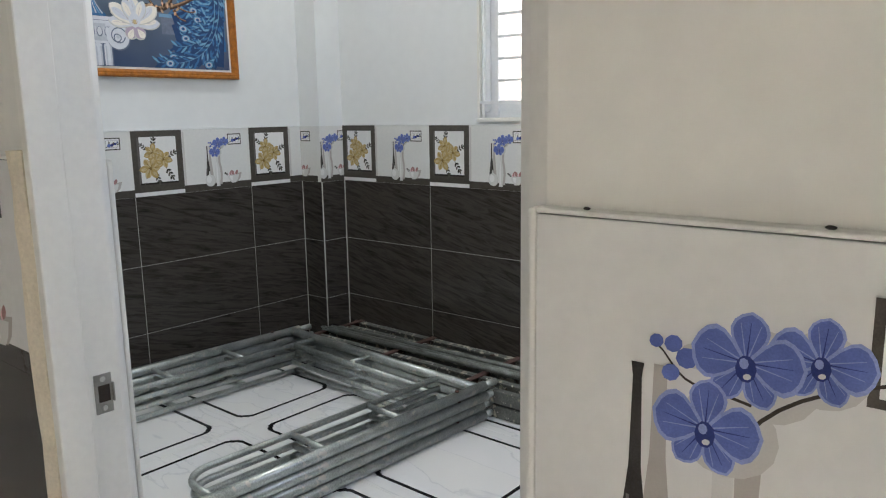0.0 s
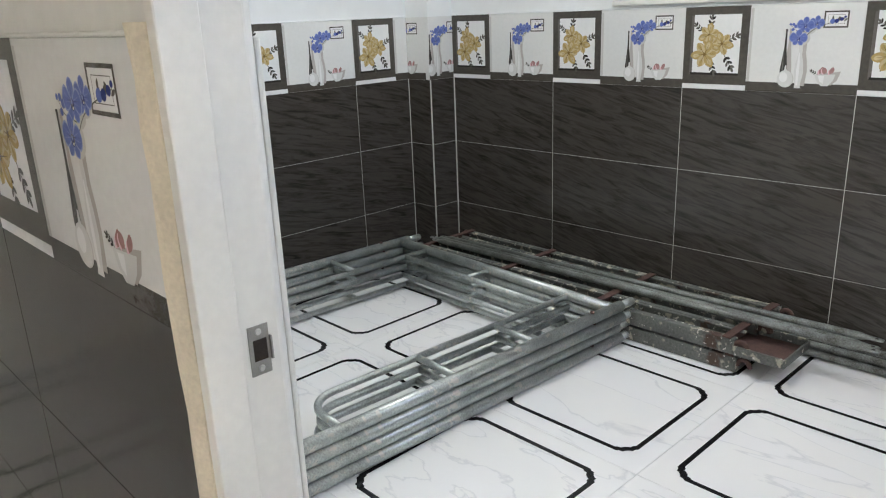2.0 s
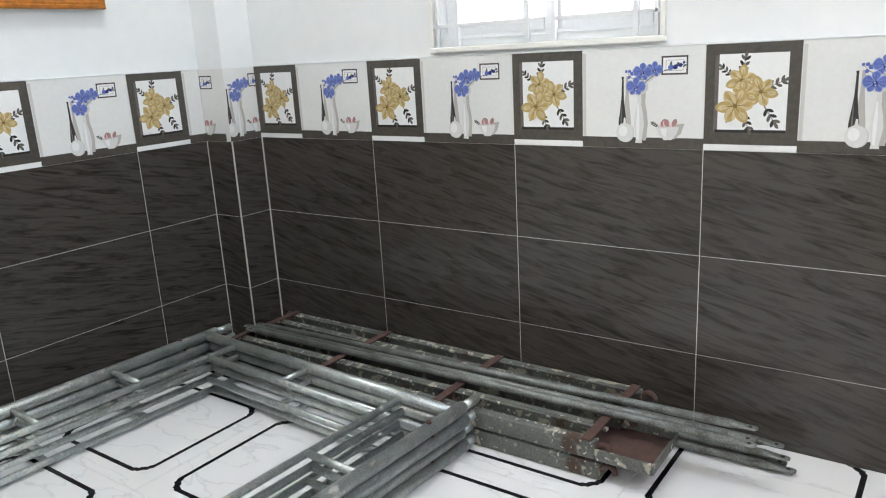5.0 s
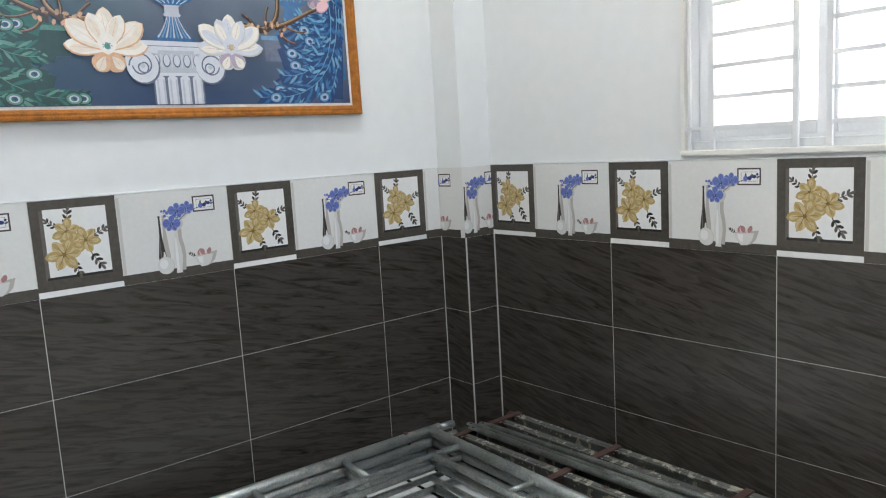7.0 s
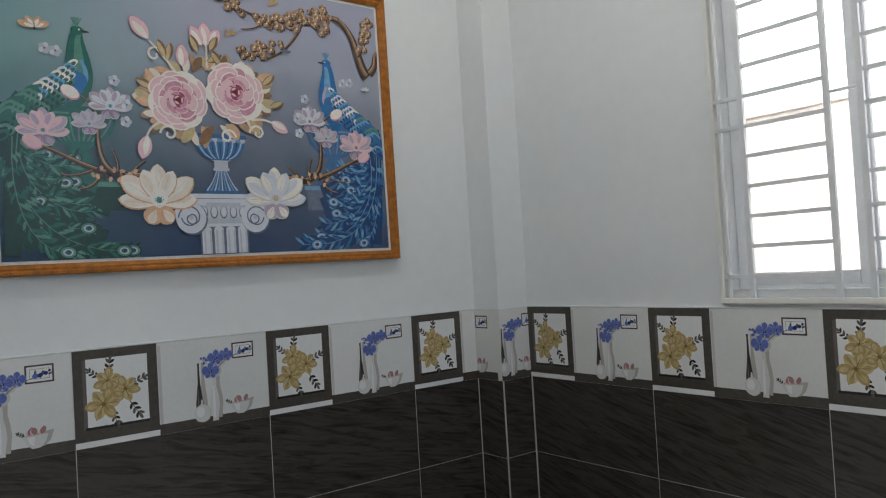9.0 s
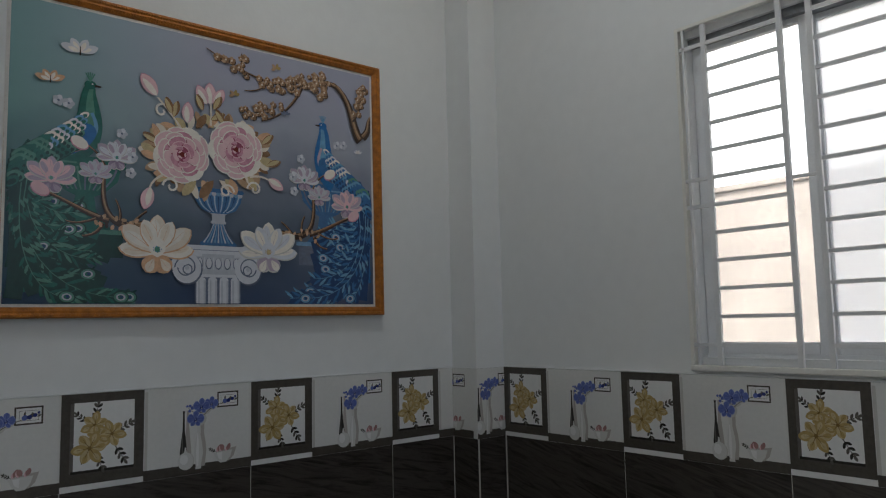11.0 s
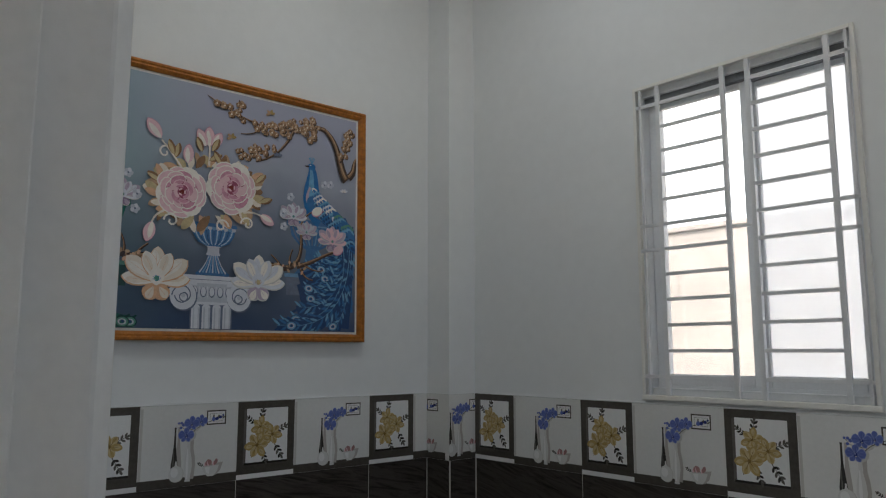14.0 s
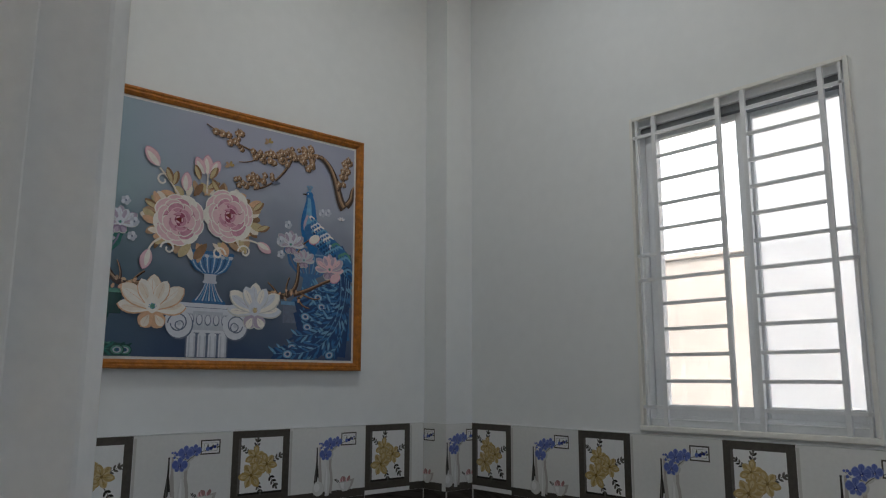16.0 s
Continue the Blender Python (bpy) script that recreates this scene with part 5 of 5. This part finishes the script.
# crumbs left on the tile ledge in the hall
for x, r in ((3.024, 0.0013), (3.158, 0.0015)):
    bm = bmesh.new()
    bmesh.ops.create_icosphere(bm, subdivisions=2, radius=r, matrix=Matrix.Diagonal((1.9, 1, 0.8, 1)))
    for v in bm.verts:
        v.co += Vector((noise.noise(v.co * 900), noise.noise(v.co * 700), 0)) * r * 0.3
    tagged(link("crumb", bm, M["dirt"], matrix=pose(x, -2.414, ZR + BH + 0.004)), "small dark crumb of dirt on the tile ledge", "debris")

# ---- floor tiles ----
FT = 0.618


def inlay_outline(d):
    """The line frame's outline at inset d, with small hollow corners."""
    pts = []
    e = FT / 2 - d
    r = 0.036 - (d - 0.064) * 0.15
    for sx_, sy_ in ((1, 1), (-1, 1), (-1, -1), (1, -1)):
        arc = [(e, e - r * 1.25), (e - 0.18 * r, e - r * 1.05)] + [(e - r * math.sin(q) * 0.8, e - r * math.cos(q) * 0.8) for q in (radians(15 + 60 * j / 4) for j in range(5))] + [(e - r * 1.05, e - 0.18 * r), (e - r * 1.25, e)]
        if sx_ * sy_ < 0:
            arc = arc[::-1]
        pts += [(sx_ * x, sy_ * y) for x, y in arc]
    return pts


bm = box(-FT / 2 + 0.0006, FT / 2 - 0.0006, -FT / 2 + 0.0006, FT / 2 - 0.0006, -0.009, 0.0, bevel=0.0006)
floor_me = bpy.data.meshes.new("floor_tile")
bm.to_mesh(floor_me)
bm.free()
floor_me.materials.append(M["marble"])
bm = bmesh.new()
o, i = [[bm.verts.new((x, y, 0.0004)) for x, y in inlay_outline(d)] for d in (0.061, 0.0765)]
for k in range(len(o)):
    j = (k + 1) % len(o)
    bm.faces.new((o[k], o[j], i[j], i[k]))
bmesh.ops.recalc_face_normals(bm, faces=bm.faces)
inlay_me = bpy.data.meshes.new("line_frame")
bm.to_mesh(inlay_me)
bm.free()
inlay_me.materials.append(M["inlay"])
for ix in range(-1, 9):
    for iy in range(-10, 1):
        x, y = 0.744 + FT * (ix - 0.5), -0.540 + FT * (iy + 0.5)
        if x > 3.7 and y > -2.4:
            continue
        t = shared("tile", floor_me, floor, pose(x, y, 0))
        shared("line_frame", inlay_me, t)
